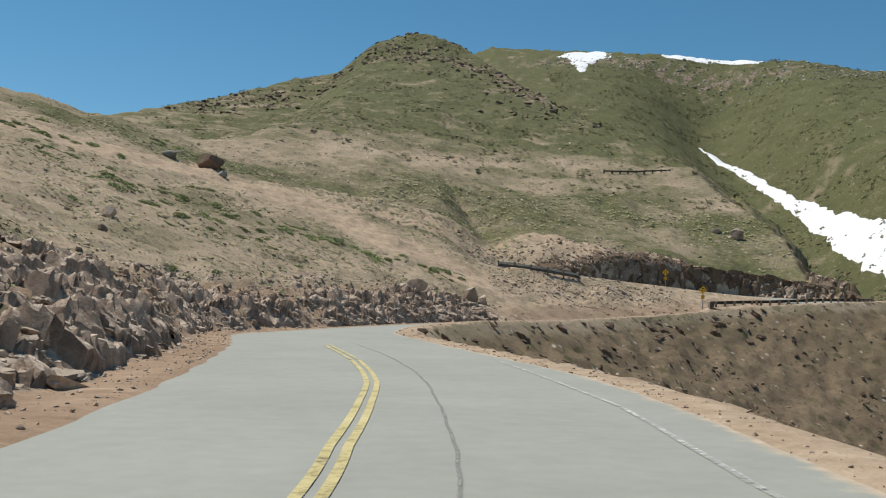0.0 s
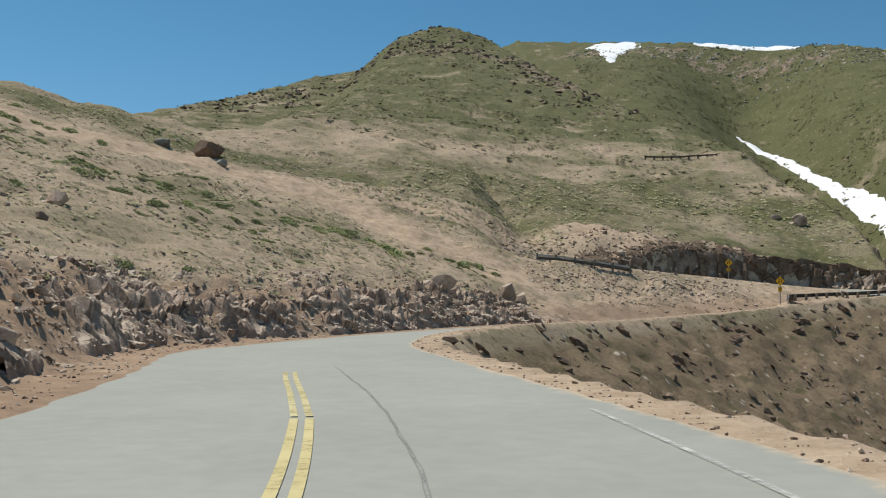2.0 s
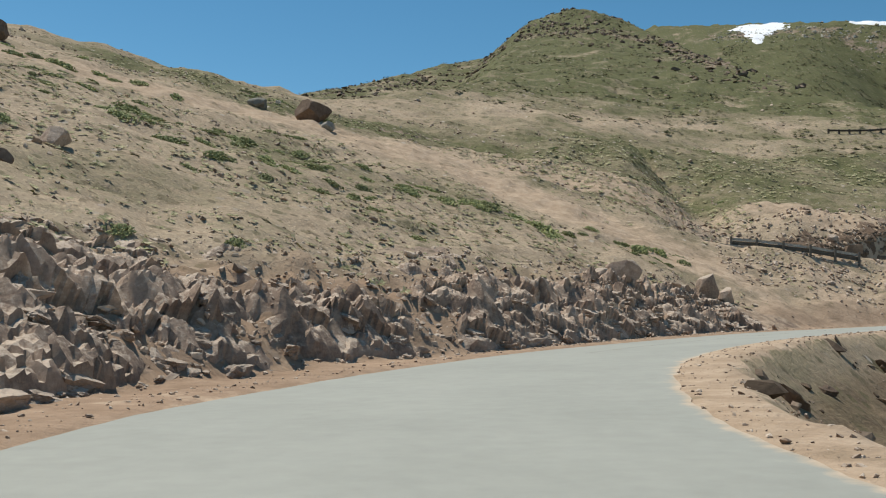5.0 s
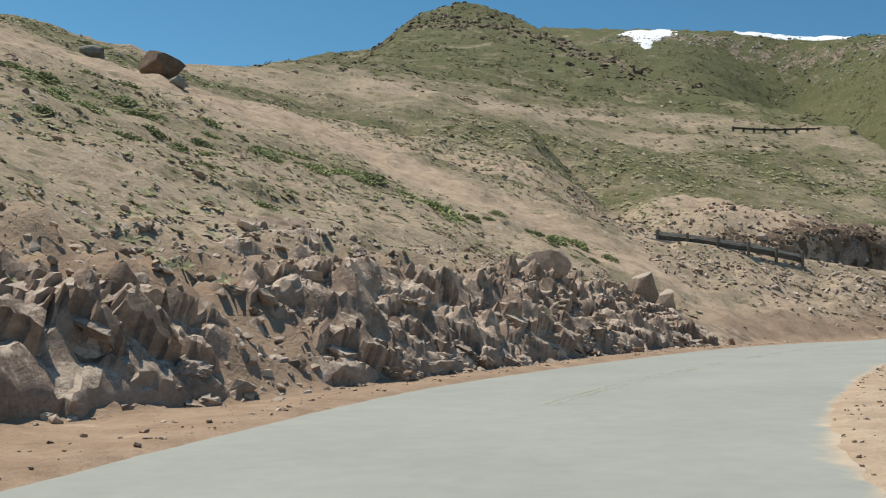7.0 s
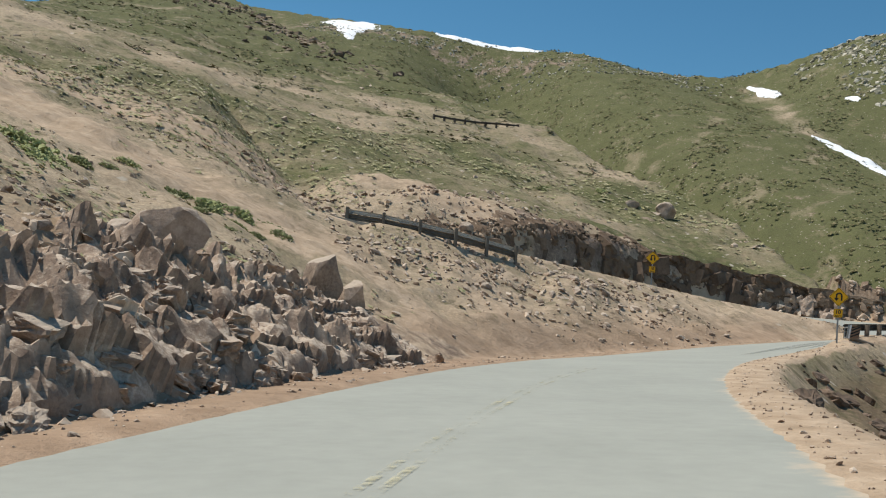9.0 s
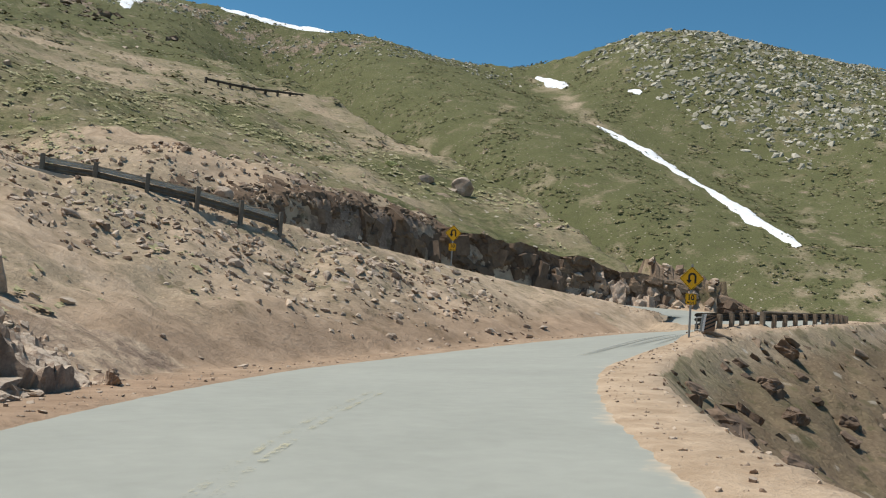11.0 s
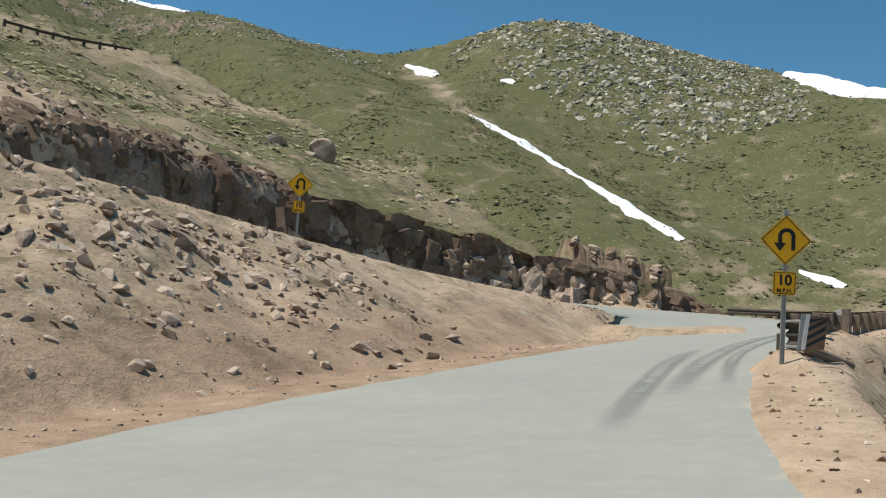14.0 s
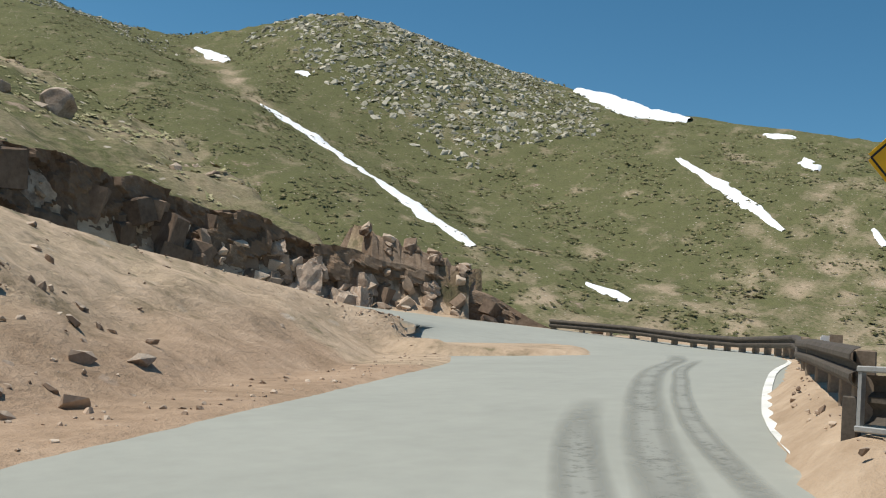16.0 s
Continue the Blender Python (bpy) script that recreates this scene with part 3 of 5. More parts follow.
for marks, wd in ((((23, 101.8, 1.9), (26.2, 104.3, 2.19), (29.5, 106.7, 2.38), (36.4, 110.7, 2.48), (44.4, 114.8, 2.43)), 0.55), (((24, 102.6, 2.7), (28.6, 106.1, 2.79), (33.7, 109.3, 2.95), (41.3, 113, 2.9)), 0.32),
                  (((20.5, 99.4, 1.2), (25, 103.4, 1.55), (31, 107.6, 1.75)), 0.5)):
    paint("skid_mark", marks, wd, M_SKID, "dark curved tyre skid mark on the asphalt", "skid mark", lift=0.042, soft=0.4)
for marks in (((-1.3, -2, 0.6), (-1.3, 7.5, 0.71), (-1.5, 13.5, 0.88), (-2.2, 20.5, 1.2), (-2.8, 25, 1.32), (-3.4, 29, 1.37), (-4.1, 33.5, 1.2), (-4.5, 37, 0.95)),):
    paint("road_crack", marks, 0.06, M_CRACK, "dark sealed crack wandering along the asphalt", "road crack", lift=0.040, soft=0.35, wander=0.012)


# ---------------------------------------------------------------- stones
def ground_at(x, y):
    z, k = land(np.atleast_1d(np.asarray(x, float)), np.atleast_1d(np.asarray(y, float)))
    return z, k


def slope_at(x, y, e=0.6):
    """Unit normals of the ground."""
    zx = (ground_at(x + e, y)[0] - ground_at(x - e, y)[0]) / (2 * e)
    zy = (ground_at(x, y + e)[0] - ground_at(x, y - e)[0]) / (2 * e)
    n = np.column_stack([-zx, -zy, np.ones(len(zx))])
    return n / np.linalg.norm(n, axis=1)[:, None]


def block_bm(seed, sizes=(1.0, 0.75, 0.55), count=16):
    """An angular block of broken granite: the hull of a few random points."""
    r = random.Random(seed)
    bm = bmesh.new()
    for _ in range(count):
        v = Vector((r.gauss(0, 1), r.gauss(0, 1), r.gauss(0, 1))).normalized()
        k = r.uniform(0.85, 1.15)
        m = max(abs(v.x), abs(v.y), abs(v.z))
        v = v * (0.55 + 0.45 / m * 0.75) * k * 0.5
        bm.verts.new((v.x * sizes[0], v.y * sizes[1], v.z * sizes[2]))
    hull = bmesh.ops.convex_hull(bm, input=bm.verts)
    bmesh.ops.delete(bm, geom=[g for g in hull["geom_interior"] if isinstance(g, bmesh.types.BMVert)], context="VERTS")
    bmesh.ops.recalc_face_normals(bm, faces=bm.faces)
    return bm


def mesh_of(name, bm, mat):
    me = bpy.data.meshes.new(name)
    bm.to_mesh(me)
    bm.free()
    me.materials.append(mat)
    return me


def arrays_of(bm):
    bmesh.ops.triangulate(bm, faces=bm.faces)
    bm.verts.index_update()
    v = np.array([q.co for q in bm.verts])
    f = np.array([[q.index for q in p.verts] for p in bm.faces])
    bm.free()
    return v, f


def turned(n, r, lean=0.35, strike=None):
    """A random turn about the ground's normal, with some lean, or one along a strike of the rock."""
    z = Vector(n).lerp(Vector((r.gauss(0, 1), r.gauss(0, 1), r.gauss(0, 1))).normalized(), lean).normalized()
    if strike is None:
        return z.to_track_quat("Z", "Y").to_matrix() @ Matrix.Rotation(r.uniform(0, 6.283), 3, "Z")
    x = Vector(strike) + Vector((r.gauss(0, 0.25), r.gauss(0, 0.25), r.gauss(0, 0.12)))
    x = (x - z * x.dot(z)).normalized()
    y = z.cross(x)
    return Matrix((x, y, z)).transposed()


def heap(name, shapes, x, y, size, mat, label, category, seed, sink=0.25, lean=0.35, smooth=False, flat=1.0, strike=None):
    """Many pieces joined into one mesh that lies on the ground."""
    r = random.Random(seed)
    z, _ = ground_at(x, y)
    n = slope_at(x, y)
    vs, fs, at = [], [], 0
    for i in range(len(x)):
        v, f = shapes[r.randrange(len(shapes))]
        m = np.array(turned(n[i], r, lean, strike))
        s = size[i] * np.array([r.uniform(0.75, 1.25), r.uniform(0.75, 1.25), r.uniform(0.75, 1.25) * flat])
        vs.append((v * s) @ m.T + np.array([x[i], y[i], z[i]]) + n[i] * size[i] * (0.28 - sink))
        fs.append(f + at)
        at += len(v)
    vs, fs = np.vstack(vs), np.vstack(fs)
    me = bpy.data.meshes.new(name)
    me.vertices.add(len(vs))
    me.vertices.foreach_set("co", vs.ravel().astype(np.float32))
    me.loops.add(fs.size)
    me.loops.foreach_set("vertex_index", fs.ravel().astype(np.int32))
    me.polygons.add(len(fs))
    me.polygons.foreach_set("loop_start", np.arange(0, fs.size, 3, dtype=np.int32))
    me.update(calc_edges=True)
    me.polygons.foreach_set("use_smooth", np.full(len(fs), smooth))
    me.materials.append(mat)
    return tagged(new(name, me), label, category, kind="stuff")


SHAPES = [arrays_of(block_bm(100 + i, count=13)) for i in range(12)]
CHIPS = [arrays_of(block_bm(160 + i, (1.2, 0.9, 0.6), 8)) for i in range(10)]
FLAGS = [arrays_of(block_bm(130 + i, (1.2, 0.8, 0.32), 12)) for i in range(8)]
BLOCKS = [mesh_of("stone", block_bm(200 + i, (1.15, 0.8, 0.5), 20), M_ROCK) for i in range(14)]


def island_rock(name, stops, scale, dust_and_light=0.0):
    """Stone for joined heaps, each piece with a tone of its own."""
    m, nt, b = material(name, 0.92)
    w = position(nt)
    g = nt.nodes.new("ShaderNodeNewGeometry")
    own = ramp(nt, g.outputs["Random Per Island"], stops)
    fine, mid = grain(nt, w, scale * 5, 5, 0.7), grain(nt, w, scale, 3)
    f = maths(nt, "ADD", maths(nt, "MULTIPLY", fine, 0.6), maths(nt, "MULTIPLY", mid, 0.4))
    c = mixed(nt, 1.0, own, ramp(nt, f, ((0.3, (0.55, 0.53, 0.5)), (0.7, (1.15, 1.12, 1.08)))), "MULTIPLY")
    if dust_and_light:
        c = lit_tops(nt, c, f, much=dust_and_light)
    nt.links.new(c, b.inputs["Base Color"])
    relief(nt, b, f, 0.6, 0.06)
    return m


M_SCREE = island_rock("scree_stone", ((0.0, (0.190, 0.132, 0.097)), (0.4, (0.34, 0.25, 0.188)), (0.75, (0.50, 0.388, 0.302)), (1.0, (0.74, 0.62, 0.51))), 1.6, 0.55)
M_DARKSCREE = island_rock("dark_scree", ((0.0, (0.10, 0.074, 0.054)), (0.5, (0.185, 0.138, 0.100)), (1.0, (0.36, 0.28, 0.215))), 1.6)
M_DOME = island_rock("lichen_boulders", ((0.0, (0.22, 0.215, 0.16)), (0.5, (0.41, 0.39, 0.315)), (1.0, (0.66, 0.625, 0.54))), 0.25)

rng = np.random.RandomState(7)


def along_left(first_y, last_y, count, low, high, power=1.0):
    """Places on the bank beside the lower leg: x, y and how far up it they are."""
    i0, i1 = station(-1.5, first_y)[0], station(5, last_y)[0]
    i = rng.randint(i0, i1, count)
    up = low + (high - low) * rng.rand(count) ** power
    d = -(ROAD[i, 6] + up)
    p = ROAD[i, :2] + SIDE[i] * d[:, None] + rng.uniform(-0.3, 0.3, (count, 2))
    return p[:, 0], p[:, 1], up


STRIKE = (0.15, 0.95, -0.16)


def cells(p, q, a, b, seed):
    """Uneven cells a by b in size: two random numbers of the cell that each place lies in, and its offset from that cell's middle."""
    i0, j0 = np.floor(p / a).astype(int), np.floor(q / b).astype(int)
    best = np.full(p.shape, 1e9)
    out = [np.zeros(p.shape) for _ in range(4)]

    def chance(i, j, k):
        v = np.sin(i * 127.1 + j * 311.7 + k * 74.7 + seed * 19.3) * 43758.5453
        return v - np.floor(v)
    for di in (-1, 0, 1):
        for dj in (-1, 0, 1):
            i, j = i0 + di, j0 + dj
            dp, dq = p / a - (i + 0.5 + 0.9 * (chance(i, j, 1) - 0.5)), q / b - (j + 0.5 + 0.9 * (chance(i, j, 2) - 0.5))
            d = dp ** 2 + dq ** 2
            m = d < best
            best[m] = d[m]
            for o, v in zip(out, (chance(i, j, 3), chance(i, j, 4), dp * a, dq * b)):
                o[m] = v[m]
    return out


def sheet(name, x, y, z, tone, mat, smooth=False):
    """A faceted or smooth surface over a grid of points, with a tone for each."""
    ny, nx = x.shape
    i = np.arange(nx * ny).reshape(ny, nx)
    tri = np.stack([np.stack([i[:-1, :-1], i[:-1, 1:], i[1:, 1:]], -1), np.stack([i[:-1, :-1], i[1:, 1:], i[1:, :-1]], -1)]).reshape(-1, 3)
    me = bpy.data.meshes.new(name)
    me.vertices.add(nx * ny)
    me.vertices.foreach_set("co", np.column_stack([x.ravel(), y.ravel(), z.ravel()]).ravel().astype(np.float32))
    me.loops.add(tri.size)
    me.loops.foreach_set("vertex_index", tri.ravel().astype(np.int32))
    me.polygons.add(len(tri))
    me.polygons.foreach_set("loop_start", np.arange(0, tri.size, 3, dtype=np.int32))
    me.update(calc_edges=True)
    me.polygons.foreach_set("use_smooth", np.full(len(tri), smooth))
    me.attributes.new("tone", "FLOAT", "POINT").data.foreach_set("value", tone.ravel().astype(np.float32))
    me.materials.append(mat)
    return new(name, me)


def bedrock_material(name, stops, dust_and_light=0.0):
    """Jointed rock: a tone for each block, streaks along the bedding, grain and dark weathering."""
    m, nt, b = material(name, 0.92)
    w = position(nt)
    turn = node(nt, "ShaderNodeMapping", Scale=(2.2, 0.5, 2.6), Rotation=(0.3, 0.25, 0.0))
    nt.links.new(w, turn.inputs["Vector"])
    streak, fine, mid = grain(nt, turn.outputs[0], 1.6, 5, 0.7), grain(nt, w, 9.0, 5, 0.75), grain(nt, w, 0.8, 4)
    f = maths(nt, "ADD", maths(nt, "MULTIPLY", attribute(nt, "tone"), 0.5), maths(nt, "MULTIPLY", maths(nt, "SUBTRACT", maths(nt, "ADD", maths(nt, "MULTIPLY", streak, 0.6), maths(nt, "ADD", maths(nt, "MULTIPLY", mid, 0.3), maths(nt, "MULTIPLY", fine, 0.5))), 0.45), 1.4))
    c = ramp(nt, f, stops)
    if dust_and_light:
        c = lit_tops(nt, c, fine, (0.60, 0.50, 0.40), dust_and_light, 0.66)
    nt.links.new(c, b.inputs["Base Color"])
    relief(nt, b, maths(nt, "ADD", fine, streak), 0.7, 0.06)
    return m


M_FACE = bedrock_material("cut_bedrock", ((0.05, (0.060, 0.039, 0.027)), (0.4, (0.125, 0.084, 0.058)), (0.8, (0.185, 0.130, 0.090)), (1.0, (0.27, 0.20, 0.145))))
# upward faces of the bank are coloured paler, as sunlit ledges
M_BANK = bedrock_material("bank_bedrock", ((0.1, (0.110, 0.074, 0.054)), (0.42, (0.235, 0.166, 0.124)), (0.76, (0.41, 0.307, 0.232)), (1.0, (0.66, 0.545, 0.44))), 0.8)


def ledge_bm(seed):
    """A slab of jointed granite: an uneven box with broken corners and a flat top."""
    r = random.Random(seed)
    bm = bmesh.new()
    lean = r.uniform(-0.3, 0.3)
    for sx in (-0.5, 0.5):
        for sy in (-0.5, 0.5):
            for sz in (-0.5, 0.5):
                for _ in range(2):
                    bm.verts.new((sx * r.uniform(0.5, 1.15) + lean * sz, sy * r.uniform(0.5, 1.15), sz * r.uniform(0.6, 1.1)))
    hull = bmesh.ops.convex_hull(bm, input=bm.verts)
    bmesh.ops.delete(bm, geom=[g for g in hull["geom_interior"] if isinstance(g, bmesh.types.BMVert)], context="VERTS")
    bmesh.ops.recalc_face_normals(bm, faces=bm.faces)
    return bm


def roughened(bm, seed, cuts=4, much=0.12):
    """Broken faces instead of clean planes."""
    bmesh.ops.triangulate(bm, faces=bm.faces)
    bmesh.ops.subdivide_edges(bm, edges=bm.edges, cuts=cuts, use_grid_fill=True)
    s = Vector((seed * 3.1, seed * 1.7, 0))
    for v in bm.verts:
        d = v.co.normalized()
        k = noise.noise(v.co * 2.6 + s) + 0.6 * noise.noise(v.co * 6.5 + s) + 0.4 * noise.noise(v.co * 13 + s)
        step = round((v.co.z + 0.3 * v.co.x) * 7 + 1.5 * noise.noise(v.co * 2 + s)) % 2
        v.co += d * much * (k + 0.5 * step)
    return bm


SLABS = [arrays_of(roughened(block_bm(740 + i, (1.15, 1.0, 1.0), 12) if i % 3 else ledge_bm(720 + i), i, 2, 0.15)) for i in range(20)]
SLAB_MESHES = [mesh_of("block", roughened(ledge_bm(700 + i) if i % 2 else block_bm(760 + i, (1.15, 1.1, 1.1), 15), i), M_ROCK) for i in range(14)]


def bank_ledges(first_y, last_y):
    """Bedrock in place: stepped ledges that dip along the bank, with flat tops, steep undercut fronts and soil between."""
    i0, i1 = station(-1.5, first_y)[0], station(5, last_y)[0]
    s, u = np.meshgrid(np.arange(i0 * 0.5, i1 * 0.5 + 0.05, 0.11), np.arange(-0.15, 6.6, 0.09))
    line = [np.interp(s, np.arange(len(ROAD)) * 0.5, c) for c in (ROAD[:, 0], ROAD[:, 1], SIDE[:, 0], SIDE[:, 1], ROAD[:, 6])]
    x, y = line[0] - line[2] * (line[4] + u), line[1] - line[3] * (line[4] + u)
    z = ground_at(x.ravel(), y.ravel())[0].reshape(x.shape)
    p, q = s + 0.25 * u + 0.35 * waves(s, u, 2.6, 81, 3), u + 0.22 * s + 0.22 * waves(s, u, 1.5, 82, 3)
    a, b, c = cells(p, q, 3.0, 0.9, 11), cells(p + 3, q, 1.3, 0.42, 12), cells(p, q + 2, 0.36, 0.22, 13)
    out = 0.05 + 0.32 * a[0] + 0.17 * b[0] + 0.06 * c[0] - 0.16 * a[3] - 0.14 * b[3] - 0.05 * a[2]
    out = out - 0.15 * ((a[2] / 3.0) ** 2 + (a[3] / 0.9) ** 2) - 0.10 * ((b[2] / 1.3) ** 2 + (b[3] / 0.42) ** 2)
    shown = step01(-0.6, 0.1, bank_hold(x, y, np.maximum(u, 0)) + 0.7 * (a[1] - 0.5) + 0.3 * (b[1] - 0.5))
    lift = out * shown * step01(-0.15, 0.25, u) * step01(6.5, 5.2, u)
    x, y, z = x + line[2] * lift * 0.5, y + line[3] * lift * 0.5, z + lift - 0.12
    bed = sheet("bedrock", x, y, z, 0.5 * a[1] + 0.5 * b[1], M_BANK, True)
    bed.data.set_sharp_from_angle(angle=radians(28))
    return bed


def rock_outcrop(first_y, last_y, count, label, seed):
    """Broken bedrock standing out of the bank: tilted slabs with flat tops and steep fronts, packed close, and the rubble between them."""
    crop = tagged(new("rock_outcrop"), label, "rock outcrop", "bedrock outcrops on the bank")
    q = random.Random(seed)
    x, y, up = along_left(first_y, last_y, count, 0.0, 6.0, 1.2)
    keep = bank_hold(x, y, up) + 0.25 * rng.randn(len(x)) > -0.12
    x, y, up = x[keep], y[keep], up[keep]
    size = (0.13 + 0.50 * rng.rand(len(x)) ** 3) * (1.0 - 0.05 * up)
    order = np.argsort(-size)
    x, y, size = x[order], y[order], size[order]
    z, n = ground_at(x, y)[0], slope_at(x, y)
    crop.location = (float(np.mean(x)), float(np.mean(y)), float(np.mean(z)))
    bed = bank_ledges(first_y, last_y)
    bed.parent = crop
    home = Matrix.Translation(-crop.location)
    bed.matrix_local = home
    vs, fs, at = [], [], 0
    for i in range(len(x)):
        level = Vector(n[i]).lerp(Vector((0.05, 0.12, 1.0)), 0.65).normalized()
        m = turned(level, q, 0.16, STRIKE)
        k = q.randrange(len(SLABS))
        grow = size[i] * np.array([q.uniform(1.0, 2.1), q.uniform(0.7, 1.2), q.uniform(0.45, 0.85)])
        spot = np.array([x[i], y[i], z[i] + size[i] * q.uniform(-0.15, 0.12)])
        if i < 48:
            ob = new("block", SLAB_MESHES[k % len(SLAB_MESHES)])
            ob.parent = crop
            ob.matrix_local = home @ Matrix.Translation(spot) @ m.to_4x4() @ Matrix.Diagonal((*grow, 1))
        else:
            v, t = SLABS[k]
            vs.append((v * grow) @ np.array(m).T + spot - np.array(crop.location))
            fs.append(t + at)
            at += len(v)
    vs, fs = np.vstack(vs), np.vstack(fs)
    me = bpy.data.meshes.new("broken_rock")
    me.from_pydata(vs.tolist(), [], fs.tolist())
    me.materials.append(M_SCREE)
    ob = new("broken_rock", me)
    ob.parent = crop
    tagged(ob, kind="stuff")


for seed, (first_y, last_y, count, label) in enumerate(((-6, 14, 650, "pale jagged granite outcrop above the gravel shoulder"), (14, 32, 650, "jagged grey granite outcrop on the bank beside the road"), (32, 50, 650, "low broken granite ledges on the roadside bank"),
                                                        (50, 66, 650, "dark undercut granite ledges beside the road"), (66, 80, 650, "broken pinkish granite ledges below the dry slope"), (80, 94.5, 650, "blocky granite outcrop at the end of the bank"))):
    rock_outcrop(first_y, last_y, count, label, seed)
# bedrock stones of the roadside bank, one by one
x, y, up = along_left(40, 93, 900, 0.0, 5.2, 1.0)
keep = np.nonzero(rough(x, y) + 0.25 * rng.randn(len(x)) < 0.0)[0][:110]
x, y, up = x[keep], y[keep], up[keep]
z, n = ground_at(x, y)[0], slope_at(x, y)
r = random.Random(5)
for i in range(len(x)):
    s = (0.16 + 0.4 * r.random() ** 2) * (1.1 if up[i] < 3 else 0.8)
    ob = new("stone", BLOCKS[r.randrange(len(BLOCKS))])
    ob.matrix_world = Matrix.Translation(Vector((x[i], y[i], z[i])) + Vector(n[i]) * s * 0.02) @ turned(n[i], r, 0.3, STRIKE).to_4x4() @ Matrix.Diagonal((s * r.uniform(1.0, 1.6), s * r.uniform(0.8, 1.2), s * r.uniform(0.9, 1.5), 1))
    ob.parent = ground
x, y, up = along_left(-4, 96, 17000, -0.2, 6.5, 1.1)
keep = rough(x, y) + 0.35 * rng.randn(len(x)) < 0.6
x, y = x[keep], y[keep]
heap("bank_rubble", SHAPES, x, y, 0.05 + 0.32 * rng.rand(len(x)) ** 3, M_SCREE, "broken granite rubble covering the roadside bank", "rubble", 11, sink=0.33, lean=0.28, strike=STRIKE)


def strewn(count, x0, x1, y0, y1, chance):
    x, y = rng.uniform(x0, x1, count), rng.uniform(y0, y1, count)
    k = ground_at(x, y)[1]
    keep = (rng.rand(count) < chance(x, y, k)) & (k["away"] > 0.9)
    return x[keep], y[keep]


# stones over the hillside behind the bank
x, y = strewn(60000, -60, 10, 0, 150, lambda x, y, k: np.where((k["dl"] < 0) & (k["up"] > 3), 0.45 * (0.5 + 0.6 * rough(x, y)) * (1 - np.clip(2.2 * band(x, y, SWATH, 9), 0, 0.97)), 0))
heap("hillside_stones", SHAPES, x, y, 0.07 + 0.42 * rng.rand(len(x)) ** 4.5, M_SCREE, "small loose stones strewn over the dry hillside", "stones", 13)
# the slope between the two legs of the road
x, y = strewn(26000, 6, 40, 98, 122, lambda x, y, k: np.where((k["dl"] < 0) & (k["du"] < 0), np.clip(0.06 + 0.55 * band(x, y, ((9, 110), (17, 111), (24, 114)), 5.5), 0.012, 1) * np.where(x > 31, 0.3, 1), 0))
cut_at = min(100, len(x))
z, n = ground_at(x, y)[0], slope_at(x, y)
for i in range(cut_at):
    s = 0.22 + 0.5 * r.random() ** 2
    ob = new("stone", BLOCKS[r.randrange(len(BLOCKS))])
    ob.matrix_world = Matrix.Translation(Vector((x[i], y[i], z[i] + s * 0.08))) @ turned(n[i], r, 0.25).to_4x4() @ Matrix.Diagonal((s * 1.2, s, s, 1))
    ob.parent = ground
heap("slope_stones", SHAPES, x[cut_at:], y[cut_at:], 0.06 + 0.42 * rng.rand(len(x) - cut_at) ** 3.2, M_SCREE, "loose stones scattered over a sandy embankment", "stones", 14)
# the fill below the road
x, y = strewn(24000, -6, 60, -8, 116, lambda x, y, k: np.where((k["dl"] > 0) & (k["fall"] > 0.1) & (k["fall"] < 30), 0.35 + 0.3 * rough(x, y), 0))
heap("fill_stones", SHAPES + FLAGS, x, y, 0.10 + 0.75 * rng.rand(len(x)) ** 4, M_DARKSCREE, "dark stones lying on the steep road embankment", "stones", 15)
# gravel along the pavement's edges
i = rng.randint(station(-1.5, -4)[0], len(ROAD), 5200)
left = rng.rand(len(i)) < 0.5
d = np.where(left, -ROAD[i, 4] - 1.5 * rng.rand(len(i)) ** 1.3, ROAD[i, 5] + 1.3 * rng.rand(len(i)) ** 1.3)
p = ROAD[i, :2] + SIDE[i] * d[:, None]
heap("shoulder_gravel", SHAPES, p[:, 0], p[:, 1], 0.03 + 0.11 * rng.rand(len(i)) ** 3, M_SCREE, "loose gravel along the edge of the pavement", "gravel", 16)
# the hill above the rock cut, the ledge, and the slopes further off
x, y = strewn(36000, -60, 62, 118, 250, lambda x, y, k: np.where((k["dl"] < 0) & ((k["du"] > 0) | (x < 6)), np.clip(0.22 + 0.3 * rough(x, y) + 0.5 * band(x, y, ((4, 124), (20, 128), (40, 133)), 9) + 0.4 * band(x, y, ((30, 240), (47, 205), (56, 150)), 9), 0.02, 1), 0))
heap("hill_stones", CHIPS, x, y, 0.16 + 0.9 * rng.rand(len(x)) ** 4.2, M_SCREE, "scattered weathered stones on the grassy hill", "stones", 17)
x, y = strewn(16000, -120, 60, 240, 480, lambda x, y, k: np.clip(0.10 + 0.2 * rough(x / 3, y / 3) + 0.6 * np.maximum(np.maximum(band(x, y, ((-26, 416), (8, 402), (24, 374), (48, 280)), 22), band(x, y, ((-75, 345), (-60, 385), (-34, 415), (-8, 440)), 22)), band(x, y, ((-14, 458), (-4, 446), (8, 448)), 14)), 0, 1))
heap("summit_rocks", CHIPS, x, y, 0.5 + 2.4 * rng.rand(len(x)) ** 3.2, M_DARKSCREE, "bands of weathered rock below the summit", "rocks", 18)
x, y = strewn(110000, 60, 380, 150, 620, lambda x, y, k: np.clip(0.06 + 0.35 * rough(x / 3, y / 3) + 0.25 * rough(x / 0.9, y / 0.9) + 0.6 * band(x, y, ((60, 555), (110, 545), (180, 490), (225, 455)), 20), 0, 1))
